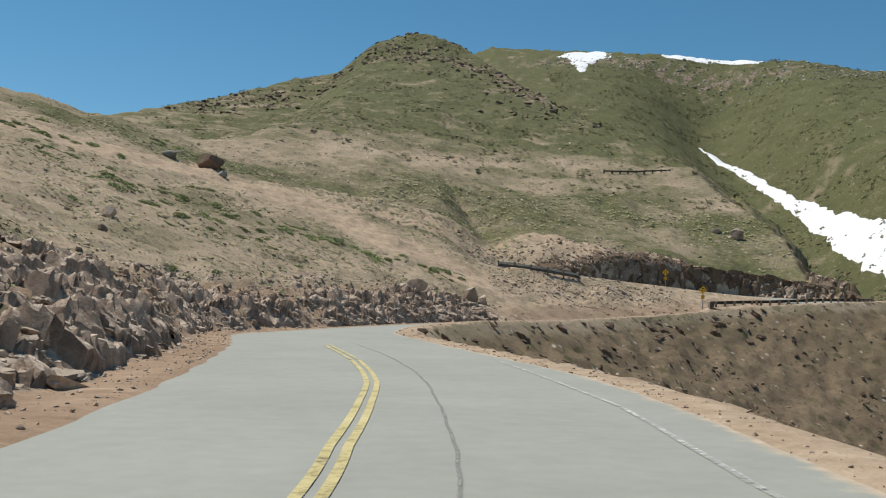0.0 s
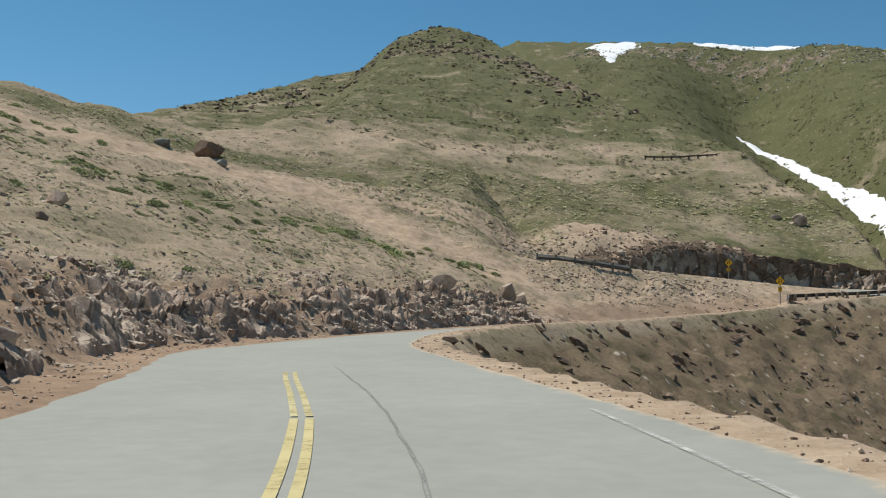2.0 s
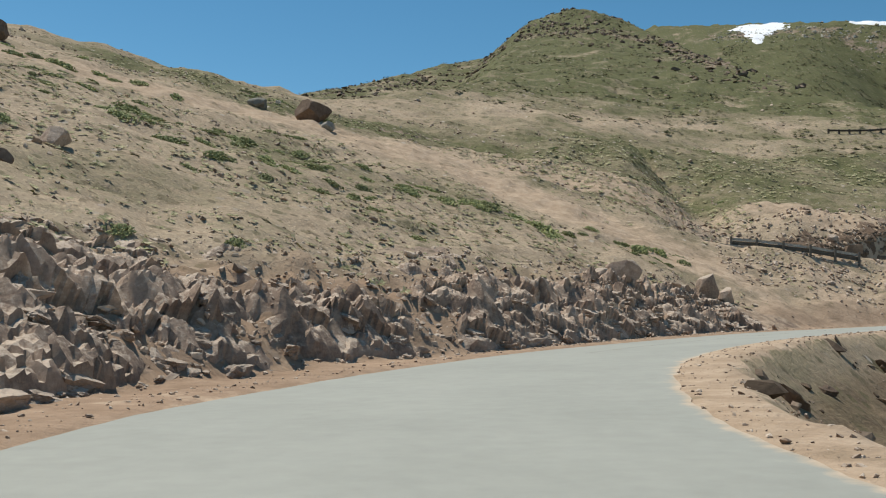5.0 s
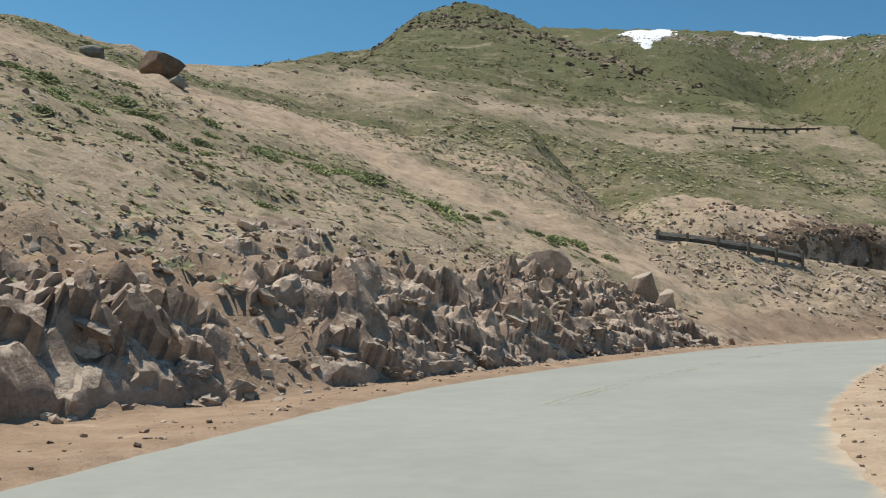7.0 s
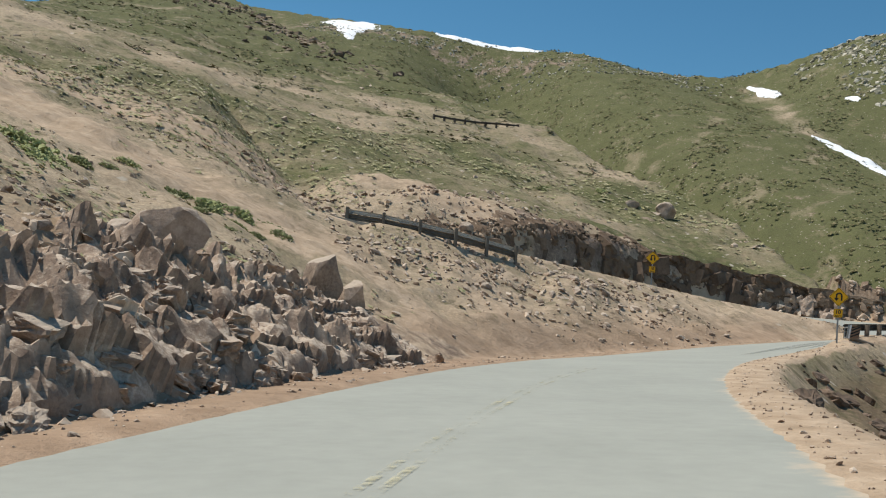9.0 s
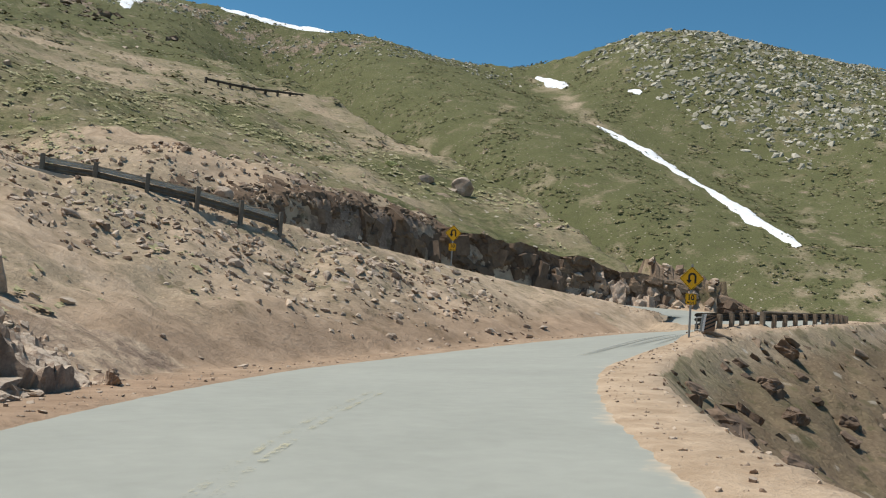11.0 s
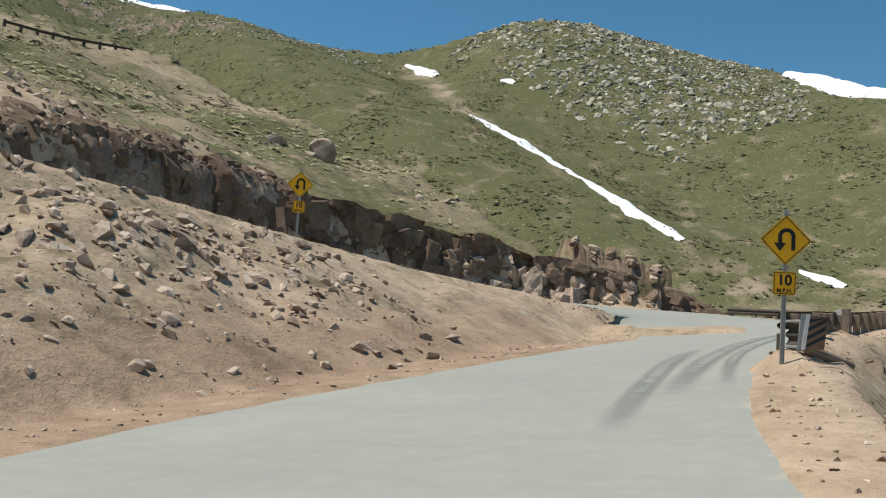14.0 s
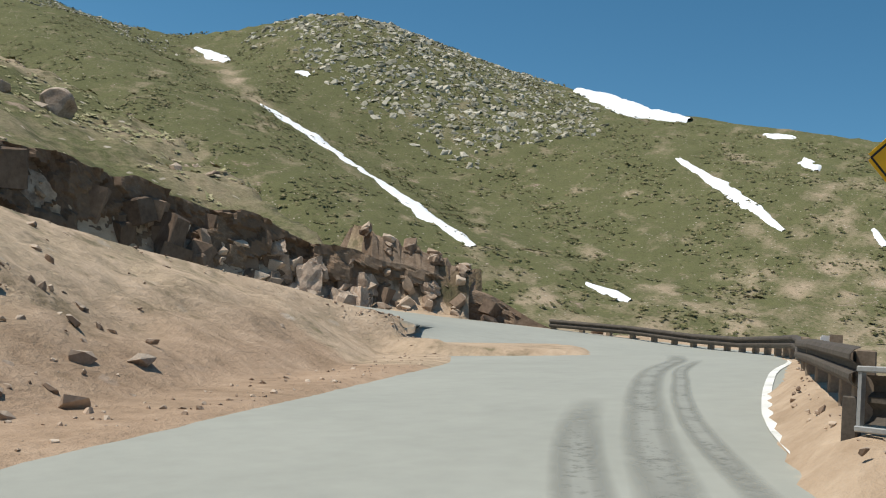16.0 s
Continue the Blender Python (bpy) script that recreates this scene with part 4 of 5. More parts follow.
heap("mountain_rocks", CHIPS, x, y, 0.4 + 2.0 * rng.rand(len(x)) ** 4.5, M_DOME, "scattered grey rocks on the green mountainside", "rocks", 19)
x, y = rng.uniform(225, 380, 32000), rng.uniform(290, 440, 32000)
rim = np.hypot((x - 298) / 58, (y - 362) / 62) + 0.22 * waves(x, y, 45, 41, 3) + 0.12 * waves(x, y, 14, 42, 3)
keep = (x > 246) & (rng.rand(len(x)) < np.clip(1.5 * (1.2 - rim), 0, 0.62))
x, y = x[keep], y[keep]
heap("boulder_field", SHAPES + FLAGS, x, y, (0.5 + 4.2 * rng.rand(len(x)) ** 4) * (1.0 - 0.35 * step01(290, 330, x)), M_DOME, "grey lichen-covered boulder field over a rounded hilltop", "boulder field", 20, sink=0.34)


# ---------------------------------------------------------------- single boulders
def boulder(x, y, size, seed, label, mat=M_ROCK, turn=0.0, sink=0.2):
    """A worn granite boulder with broad facets and rounded edges."""
    r = random.Random(seed)
    bm = bmesh.new()
    bmesh.ops.create_icosphere(bm, subdivisions=4, radius=0.5)
    cuts = [(Vector((r.gauss(0, 1), r.gauss(0, 1), r.gauss(0, 0.8))).normalized(), r.uniform(0.26, 0.42)) for _ in range(13)]
    for v in bm.verts:
        for n, d in cuts:
            over = v.co.dot(n) - d
            if over > 0:
                v.co -= n * over * 0.96
        v.co += v.co.normalized() * (0.035 * noise.noise(v.co * 3 + Vector((seed, 0, 0))) + 0.012 * noise.noise(v.co * 11))
        v.co = Vector((v.co.x * size[0], v.co.y * size[1], v.co.z * size[2]))
    for f in bm.faces:
        f.smooth = True
    ob = part("boulder", bm, mat)
    ob.data.set_sharp_from_angle(angle=radians(24))
    z = ground_at(x, y)[0][0]
    ob.matrix_world = Matrix.Translation((x, y, z + size[2] * (0.5 - sink) * 0.8)) @ Matrix.Rotation(radians(turn), 4, "Z") @ Matrix.Rotation(radians(r.uniform(-12, 12)), 4, "X")
    return tagged(ob, label, "boulder", "boulders on the hillside")


boulder(-1.4, 89.2, (2.2, 1.7, 1.9), 3, "rounded pale granite boulder perched on the bank", turn=20)
boulder(3.9, 96.8, (1.8, 1.4, 2.3), 5, "split upright granite boulder at the end of the bank", turn=-30)
boulder(5.0, 97.2, (1.3, 1.1, 1.3), 6, "small granite boulder leaning beside the split one", turn=10)
boulder(-2.6, 88.4, (1.7, 1.2, 0.9), 7, "low flat granite slab beside the rounded boulder", turn=40)
boulder(-26.9, 119.5, (3.5, 2.8, 2.7), 8, "large dark weathered boulder on the upper slope", M_CUT, turn=15)
boulder(-24.8, 116.5, (1.9, 1.4, 1.1), 9, "grey boulder lying below the large dark one", M_GREY, turn=60)
boulder(-31.6, 119.0, (2.3, 1.4, 1.2), 10, "pale flat boulder lying in the upper grass", M_GREY, turn=10)
boulder(-23.4, 70.0, (1.5, 1.2, 1.1), 11, "pale rounded boulder above the roadside bank", turn=0)
boulder(-21.9, 64.2, (0.9, 0.8, 0.7), 12, "dark brown boulder on the sandy slope", M_CUT, turn=30)
boulder(-50.0, 108.5, (2.6, 2.0, 2.2), 13, "dark rock tower on the skyline of the slope", M_CUT, turn=30)
boulder(-51.0, 107.0, (3.0, 1.6, 1.0), 14, "pale slab below the dark rock tower", M_GREY, turn=30)
boulder(47.5, 153.5, (2.6, 2.0, 2.1), 15, "weathered boulder in the grass above the cut", M_ROCK, turn=0)
boulder(45.0, 156.0, (2.0, 1.3, 0.9), 16, "flat pale stone in the grass above the cut", M_ROCK, turn=20)
boulder(18.0, 126.2, (1.2, 1.0, 0.9), 17, "brown boulder on the pink soil above the cut", turn=20)
def crag(x, y, size, seed, label):
    """A jagged ledge of broken bedrock that sticks out of the embankment."""
    q = random.Random(seed)
    bm = ledge_bm(seed)
    for v in bm.verts:
        v.co = Vector((v.co.x * 1.7, v.co.y * 1.2, v.co.z * 0.8)) * size
    for v in roughened(bm, seed, 4, 0.17 * size).verts:
        v.co.z += 0.10 * size * noise.noise(v.co * 3.0)
    ob = part("ledge", bm, M_CUT)
    z, n = ground_at(x, y)[0][0], slope_at(np.array([x]), np.array([y]))[0]
    ob.matrix_world = Matrix.Translation((x, y, z + 0.05 * size)) @ turned(Vector(n).lerp(Vector((0.2, -0.2, 1)), 0.5), q, 0.2, (0.62, 0.6, -0.5)).to_4x4()
    return tagged(ob, label, "rock ledge", "rock ledges on the embankment")


q = random.Random(77)
for i in range(46):
    k = int(q.uniform(*((station(7, 79)[0], station(31, 107)[0]) if i < 34 else (station(-4, 40)[0], station(4, 76)[0]))))
    d = ROAD[k, 5] + 1.9 + 3.6 * q.random() ** 1.6
    bx, by = ROAD[k, :2] + SIDE[k] * d
    crag(bx, by, 0.22 + 0.42 * q.random() ** 1.8, 630 + i, "dark brown jagged ledge of rock on the embankment")


# ---------------------------------------------------------------- the rock cut above the upper leg
rock_cut = tagged(new("rock_cut"), "dark jointed granite cut face beside the upper road", "rock face")


def slab_bm(seed):
    """A jointed block: a box with uneven corners and chipped edges."""
    r = random.Random(seed)
    bm = bmesh.new()
    for sx in (-0.5, 0.5):
        for sy in (-0.5, 0.5):
            for sz in (-0.5, 0.5):
                for _ in range(3):
                    bm.verts.new((sx * r.uniform(0.72, 1.05), sy * r.uniform(0.75, 1.05), sz * r.uniform(0.8, 1.05)))
    hull = bmesh.ops.convex_hull(bm, input=bm.verts)
    bmesh.ops.delete(bm, geom=[g for g in hull["geom_interior"] if isinstance(g, bmesh.types.BMVert)], context="VERTS")
    bmesh.ops.recalc_face_normals(bm, faces=bm.faces)
    return bm


def cut_face(first, last):
    """The jointed face itself: stepped blocks between upright joints, with a broken lip that runs back into the turf."""
    s, v = np.meshgrid(np.arange(first * 0.5, last * 0.5, 0.09), np.concatenate([np.linspace(-0.04, 1.0, 36), np.linspace(1.06, 1.5, 7)]))
    along = [np.interp(s, np.arange(len(ROAD)) * 0.5, c) for c in (ROAD[:, 0], ROAD[:, 1], ROAD[:, 2], SIDE[:, 0], SIDE[:, 1], ROAD[:, 5])]
    run = s - APEX * 0.5
    h = cut_height(run) + 0.2 * waves(s, s * 0, 4.5, 71, 3)
    h = np.maximum(h, 0.3)
    p, q = s + 0.10 * v * h + 0.12 * waves(s, v * h, 1.4, 72, 2), v * h + 0.12 * s + 0.10 * waves(s, v * h, 1.1, 73, 2)
    a, b, c = cells(p, q, 1.25, 2.0, 6), cells(p + 5, q, 0.6, 0.75, 7), cells(p, q + 2, 0.28, 0.33, 8)
    out = 0.75 * a[0] + 0.38 * b[0] + 0.10 * c[0] + 0.18 * a[2] * (a[1] - 0.5) + 0.25 * b[2] * (b[1] - 0.5) - 0.15 * b[3]
    face = np.minimum(v, 1.0)
    off = along[5] + 1.75 + 0.2 * face - out * np.where(v <= 1, 1.0, 0.55) * np.minimum(1, h / 2) + np.maximum(v - 1, 0) * 5.0
    x, y = along[0] + along[3] * off, along[1] + along[4] * off
    land_z = ground_at(x.ravel(), y.ravel())[0].reshape(x.shape)
    z = np.where(v <= 1, along[2] + h * v * (1 + 0.02 * (a[0] - 0.5)), np.maximum(along[2] + h, land_z) * 0.4 + land_z * 0.6 + 0.35 * b[0] - 0.55 * (v - 1.0))
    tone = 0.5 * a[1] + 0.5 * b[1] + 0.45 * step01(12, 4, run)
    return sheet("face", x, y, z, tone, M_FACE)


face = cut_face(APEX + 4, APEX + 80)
face.parent = rock_cut
tagged(face, "brown stepped face with upright joints")
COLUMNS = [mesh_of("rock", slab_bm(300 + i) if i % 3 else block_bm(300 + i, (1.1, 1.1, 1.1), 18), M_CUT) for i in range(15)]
PALE = [mesh_of("rock", roughened(ledge_bm(330 + i), i, 4, 0.10), M_ROCK) for i in range(8)]
r = random.Random(9)
i = APEX + 4
last = APEX + 80
while i < last:
    along = (i - APEX) * 0.5
    h = float(cut_height(along))
    for level in range(5 if h > 2 else 3):
        share = 0.06 + 0.72 * level / (4 if h > 2 else 2)
        w = r.uniform(0.45, 1.25)
        tall = h * r.uniform(0.22, 0.46) * (1.15 - 0.5 * share) + 0.15
        d = ROAD[i, 5] + 1.0 + 1.0 * share + r.uniform(-0.25, 0.3)
        x, y = ROAD[i, :2] + SIDE[i] * d + Vector((r.uniform(-0.4, 0.4), r.uniform(-0.4, 0.4)))
        base = ROAD[i, 2] + h * share * 0.93 + r.uniform(-0.25, 0.15)
        if along > 13 and r.random() < 0.72:
            continue
        ob = new("rock", PALE[r.randrange(len(PALE))] if along < 9 and r.random() < 0.75 else COLUMNS[r.randrange(len(COLUMNS))])
        ob.matrix_world = Matrix.Translation((x, y, base)) @ Matrix.Rotation(math.atan2(SIDE[i, 1], SIDE[i, 0]) + r.uniform(-0.8, 0.8), 4, "Z") @ Matrix.Rotation(r.uniform(-0.3, 0.3), 4, "X") @ Matrix.Rotation(r.uniform(-0.15, 0.35), 4, "Y") @ Matrix.Diagonal((r.uniform(0.7, 1.2), w, tall, 1))
        ob.parent = rock_cut
    i += 2 if r.random() < 0.8 else 1
x, y, s = [], [], []
for _ in range(420):
    k = r.randrange(APEX + 2, APEX + 22)
    p = ROAD[k, :2] + SIDE[k] * (ROAD[k, 5] + 0.5 + 2.2 * r.random())
    x.append(p[0]), y.append(p[1]), s.append(0.25 + 0.8 * r.random() ** 2)
heap("cut_rubble", SHAPES, np.array(x), np.array(y), np.array(s), M_SCREE, "pale tumbled blocks at the end of the rock cut", "rubble", 21, sink=0.1)
k = np.arange(APEX + 6, last)
k = np.repeat(k, 12)
p = ROAD[k, :2] + SIDE[k] * (ROAD[k, 5] + 1.5 + 2.0 * rng.rand(len(k)) ** 1.5)[:, None] + rng.uniform(-0.3, 0.3, (len(k), 2))
heap("cut_lip_stones", SHAPES, p[:, 0], p[:, 1], 0.15 + 0.5 * rng.rand(len(k)) ** 2, M_DARKSCREE, "broken stones along the lip of the rock cut", "stones", 22)


k = rng.randint(APEX + 46, APEX + 100, 1400)
p = ROAD[k, :2] + SIDE[k] * (ROAD[k, 5] + 1.2 + 8.5 * rng.rand(len(k)) ** 1.4)[:, None] + rng.uniform(-0.3, 0.3, (len(k), 2))
heap("scree_above_cut", SHAPES, p[:, 0], p[:, 1], 0.10 + 0.55 * rng.rand(len(k)) ** 3, M_SCREE, "pinkish broken stones on the bare slope above the upper road", "scree", 23)


# ---------------------------------------------------------------- snow
def snowfield(line, label, seed, thick=0.5, grow=1.0):
    """A patch of old snow draped along a line of (x, y, half width)."""
    p = spline(line, 2.0)
    w = np.gradient(p[:, :2], axis=0)
    w /= np.linalg.norm(w, axis=1)[:, None] + 1e-9
    side = np.column_stack([w[:, 1], -w[:, 0]])
    rag = 1 + 0.14 * waves(p[:, 0], p[:, 1], 26, seed, 3)
    rag2 = 1 + 0.14 * waves(p[:, 0], p[:, 1], 22, seed + 1, 3)
    cells = 8
    u = np.linspace(-1, 1, cells + 1)
    half = np.where(u[None, :] < 0, rag[:, None], rag2[:, None]) * p[:, 2:3] * grow
    x, y = p[:, :1] + side[:, :1] * u * half, p[:, 1:2] + side[:, 1:2] * u * half
    z = ground_at(x.ravel(), y.ravel())[0].reshape(x.shape) + thick * (1 - np.abs(u) ** 4)[None, :] - 0.12
    bm = bmesh.new()
    v = [[bm.verts.new((x[i, j], y[i, j], z[i, j])) for j in range(cells + 1)] for i in range(len(p))]
    for a, b in zip(v[:-1], v[1:]):
        for j in range(cells):
            f = bm.faces.new((a[j], a[j + 1], b[j + 1], b[j]))
            f.smooth = True
    bm.normal_update()
    for f in bm.faces:
        if f.normal.z < 0:
            f.normal_flip()
    return tagged(part("snow_patch", bm, M_SNOW), label, "snow", "old snow patches on the mountain")


snowfield([(119.5, 440.0, 1.0), (123.0, 422.0, 2.0), (126.5, 400.0, 2.2), (128.5, 355.0, 2.6), (129.6, 330.0, 4.2), (130.5, 310.0, 6.0), (132.6, 290.0, 6.4), (135.5, 268.0, 6.0), (139.0, 250.0, 2.0)], "broad white snowfield lying in the gully behind the hill", 51)
snowfield([(210.8, 355.0, 1.2), (209.6, 342.0, 3.0), (207.0, 322.4, 3.6), (203.0, 306.0, 3.2), (198.1, 289.9, 1.8), (193.5, 276.0, 2.6), (188.5, 263.2, 3.2), (183.4, 247.6, 2.6), (178.8, 234.1, 0.8)], "narrow white strip of snow down the mountainside", 53)
snowfield([(293.6, 254.9, 1.5), (281.1, 237.4, 2.4), (270.4, 223.9, 2.5), (263.9, 214.1, 2.1), (255.7, 203.0, 0.5)], "thin strip of snow on a far slope", 55)
snowfield([(350.8, 334.7, 3.5), (349.4, 321.2, 9.0), (344.3, 304.6, 9.0), (343.6, 291.8, 9.0), (343.6, 278.8, 2.2)], "large white snow patch below the ridge", 57, 1.6)
snowfield([(90.5, 584.0, 12.0), (88.5, 574.0, 15.0), (84.5, 556.0, 9.0), (80.5, 538.0, 4.0), (78.5, 520.0, 1.0)], "white snow patch just below the plateau's rim", 59)
snowfield([(238.8, 440.9, 1.1), (238.8, 432.1, 2.6), (238.2, 423.6, 4.0), (236.8, 414.4, 1.4)], "small snow patch at the saddle", 61)
snowfield([(188.6, 213.4, 0.5), (189.1, 209.3, 2.8), (188.1, 205.4, 1.8), (186.5, 201.5, 0.5)], "small strip of snow low on the slope", 63)
snowfield([(341.2, 249.4, 2.3), (340.4, 244.5, 5.8), (343.7, 239.6, 3.1)], "small snow patch on the far ridge", 65)
snowfield([(315.0, 224.3, 0.6), (308.9, 219.7, 3.4), (301.0, 214.4, 0.5)], "small snow patch below the far ridge", 67)
snowfield([(242.2, 380.9, 1.1), (243.8, 378.4, 1.8), (244.6, 374.2, 0.6)], "tiny snow patch beside the boulder field", 69)
snowfield([(128.8, 556.9, 1.8), (144.4, 545.7, 4.2), (161.6, 530.3, 3.1), (172.7, 517.9, 3.3)], "thin line of snow along the plateau's rim", 71)
snowfield([(265.6, 185.6, 0.5), (260.9, 182.2, 1.1), (256.1, 178.9, 0.9)], "narrow snow patch in a far gully", 73)


# ---------------------------------------------------------------- plants
def shrub_mesh(seed, count=260):
    """A low juniper mat: many small leaf clumps over a flattened, ragged mound."""
    r = random.Random(seed)
    bm = bmesh.new()
    lobes = [(r.uniform(-0.35, 0.35), r.uniform(-0.3, 0.3), r.uniform(0.28, 0.5)) for _ in range(5)]
    for _ in range(count):
        lx, ly, lr = lobes[r.randrange(5)]
        d = Vector((r.gauss(0, 1), r.gauss(0, 1), abs(r.gauss(0, 0.8)))).normalized()
        c = Vector((lx, ly, 0)) + Vector((d.x * lr, d.y * lr, d.z * lr * 0.75)) * r.uniform(0.65, 1.05)
        s = r.uniform(0.05, 0.11)
        a, b = d.orthogonal().normalized(), None
        b = d.cross(a)
        t = r.uniform(0, 6.283)
        a, b = a * math.cos(t) + b * math.sin(t), b * math.cos(t) - a * math.sin(t)
        up = d * s * r.uniform(0.5, 1.3)
        v = [bm.verts.new(q) for q in (c - a * s, c + a * s * 0.5 + b * s * 0.8, c + a * s * 0.5 - b * s * 0.8, c + up)]
        for f in ((0, 1, 3), (1, 2, 3), (2, 0, 3)):
            bm.faces.new([v[k] for k in f])
    return mesh_of("shrub", bm, M_BUSH)


SHRUB_MESHES = [shrub_mesh(400 + i) for i in range(5)]
r = random.Random(12)


def shrub(x, y, s):
    ob = new("shrub", SHRUB_MESHES[r.randrange(5)])
    z, n = ground_at(x, y)[0][0], slope_at(np.array([x]), np.array([y]))[0]
    ob.matrix_world = Matrix.Translation((x, y, z - 0.05 * s)) @ Vector(n).to_track_quat("Z", "Y").to_matrix().to_4x4() @ Matrix.Rotation(r.uniform(0, 6.28), 4, "Z") @ Matrix.Diagonal((s * r.uniform(0.9, 1.5), s, s * r.uniform(0.55, 0.8), 1))
    tagged(ob, "low dark green alpine shrub hugging the slope", "shrub", "shrubs on the hillside")


for line, wide, count, big in ((SHRUBS, 3.2, 46, 0.8), (((-40, 95), (-30, 90), (-22, 82)), 4.0, 26, 0.9), (((-37, 131), (-30, 126), (-24, 124)), 4.5, 34, 0.9), (((-26, 98), (-22, 103)), 2.0, 10, 0.8),
                               (((-20, 84), (-12, 82)), 4.0, 16, 0.55), (((-2, 100), (3, 104)), 2.2, 16, 0.8), (((-45, 108), (-40, 97)), 5.0, 24, 1.0), (((-6, 136), (20, 160), (46, 160)), 9.0, 30, 0.7)):
    for _ in range(count):
        k = r.randrange(len(line) - 1)
        u = r.random()
        shrub(line[k][0] + (line[k + 1][0] - line[k][0]) * u + r.gauss(0, wide * 0.5), line[k][1] + (line[k + 1][1] - line[k][1]) * u + r.gauss(0, wide * 0.5), big * (0.55 + 0.9 * r.random() ** 1.5))


for sx, sy, size in ((-15.7, 89.3, 1.0), (-14.5, 95.1, 1.1), (-13.4, 99.0, 1.0), (-11.7, 96.0, 1.2), (-10.6, 96.4, 1.0), (-9.4, 96.8, 1.3), (-8.4, 98.4, 1.1), (-7.7, 99.4, 1.2), (-6.6, 98.6, 1.0), (-5.8, 97.8, 1.4), (-5.0, 97.0, 0.9),
                     (-23.1, 84.7, 0.9), (-23.3, 91.6, 1.2), (-18.6, 84.5, 1.1), (-20.6, 76.3, 0.8), (-23.7, 81.2, 0.9), (-19.1, 91.0, 0.9), (-14.7, 65.7, 0.6), (-19.6, 83.9, 0.9), (-14.7, 82.3, 0.6), (-25.8, 83.4, 0.8), (-16.6, 86.0, 0.9),
                     (-30.0, 86.3, 0.9), (-26.6, 71.5, 0.8), (-36.6, 105.6, 1.2), (-33.2, 104.6, 1.2), (-16.6, 61.5, 0.6), (0.4, 102.7, 1.0), (1.8, 103.8, 0.9), (3.1, 102.6, 0.8), (-2.9, 103.0, 0.8)):
    shrub(sx, sy, size)


def tuft_shape(seed):
    r = random.Random(seed)
    v, f = [], []
    for i in range(7):
        a = r.uniform(0, 6.283)
        o, t = Vector((math.cos(a), math.sin(a), 0)) * r.uniform(0.0, 0.25) + Vector((0, 0, 0.16)), Vector((math.cos(a), math.sin(a), 0)) * r.uniform(0.35, 0.65) + Vector((0, 0, r.uniform(0.10, 0.3)))
        s = Vector((-math.sin(a), math.cos(a), 0)) * 0.2
        k = len(v)
        v += [o - s, o + s, t]
        f.append((k, k + 1, k + 2))
    return np.array([tuple(q) for q in v]), np.array(f)


TUFTS = [tuft_shape(500 + i) for i in range(6)]
M_TUFTS = island_rock("grass_tufts", ((0.0, (0.24, 0.25, 0.125)), (0.5, (0.37, 0.36, 0.20)), (1.0, (0.54, 0.49, 0.32))), 0.6)
x, y = strewn(46000, -48, 12, 20, 135, lambda x, y, k: np.where((k["dl"] < 0) & (k["up"] > 2.5), np.clip(0.25 + 0.5 * waves(x, y, 12, 33, 4) + 0.35 * step01(68, 80, y), 0, 1) * (1 - np.clip(2.4 * band(x, y, SWATH, 9), 0, 0.98)), 0))
heap("grass_tufts", TUFTS, x, y, 0.16 + 0.34 * rng.rand(len(x)) ** 2, M_TUFTS, "sparse tufts of yellow-green alpine grass", "grass", 31, sink=0.3, lean=0.15)
x, y = strewn(16000, -10, 62, 122, 215, lambda x, y, k: np.where((k["dl"] < 0) & (k["du"] > 4), np.clip(0.1 + 0.9 * band(x, y, GREENBELT, 14) + 0.3 * waves(x, y, 12, 34, 4), 0, 1), 0))
heap("hill_grass", TUFTS, x, y, 0.3 + 0.5 * rng.rand(len(x)) ** 2, M_TUFTS, "green alpine grass growing on the hill", "grass", 32, sink=0.3, lean=0.15)


M_CLUMPS = island_rock("mountain_grass", ((0.0, (0.065, 0.075, 0.028)), (0.5, (0.13, 0.132, 0.054)), (1.0, (0.27, 0.23, 0.13))), 0.4)
x, y = strewn(60000, 60, 340, 140, 560, lambda x, y, k: np.clip(0.30 + 0.5 * waves(x, y, 30, 35, 4), 0, 1))
heap("mountain_grass", TUFTS, x, y, 0.7 + 1.3 * rng.rand(len(x)) ** 2, M_CLUMPS, "clumps of dark alpine grass on the mountainside", "grass", 33, sink=0.3, lean=0.1)
x, y = strewn(30000, -90, 60, 170, 470, lambda x, y, k: np.clip(0.25 + 0.5 * waves(x, y, 24, 36, 4), 0, 1))
heap("summit_grass", TUFTS, x, y, 0.5 + 1.1 * rng.rand(len(x)) ** 2, M_CLUMPS, "clumps of dark alpine grass on the upper hill", "grass", 34, sink=0.3, lean=0.1)


# ---------------------------------------------------------------- signs and rails
def box(bm, size, m):
    g = bmesh.ops.create_cube(bm, size=1.0, matrix=m @ Matrix.Diagonal((*size, 1)))
    return g["verts"]


def plate(points, thick, round_by=0.0):
    """A flat plate in the xz plane, facing -y."""
    bm = bmesh.new()
    f = bm.faces.new([bm.verts.new((px, 0, pz)) for px, pz in points])
    if round_by:
        bmesh.ops.bevel(bm, geom=list(bm.verts), offset=round_by, segments=4, affect="VERTICES")
    g = bmesh.ops.extrude_face_region(bm, geom=list(bm.faces))
    bmesh.ops.translate(bm, verts=[e for e in g["geom"] if isinstance(e, bmesh.types.BMVert)], vec=(0, thick, 0))
    bmesh.ops.recalc_face_normals(bm, faces=bm.faces)
    return bm


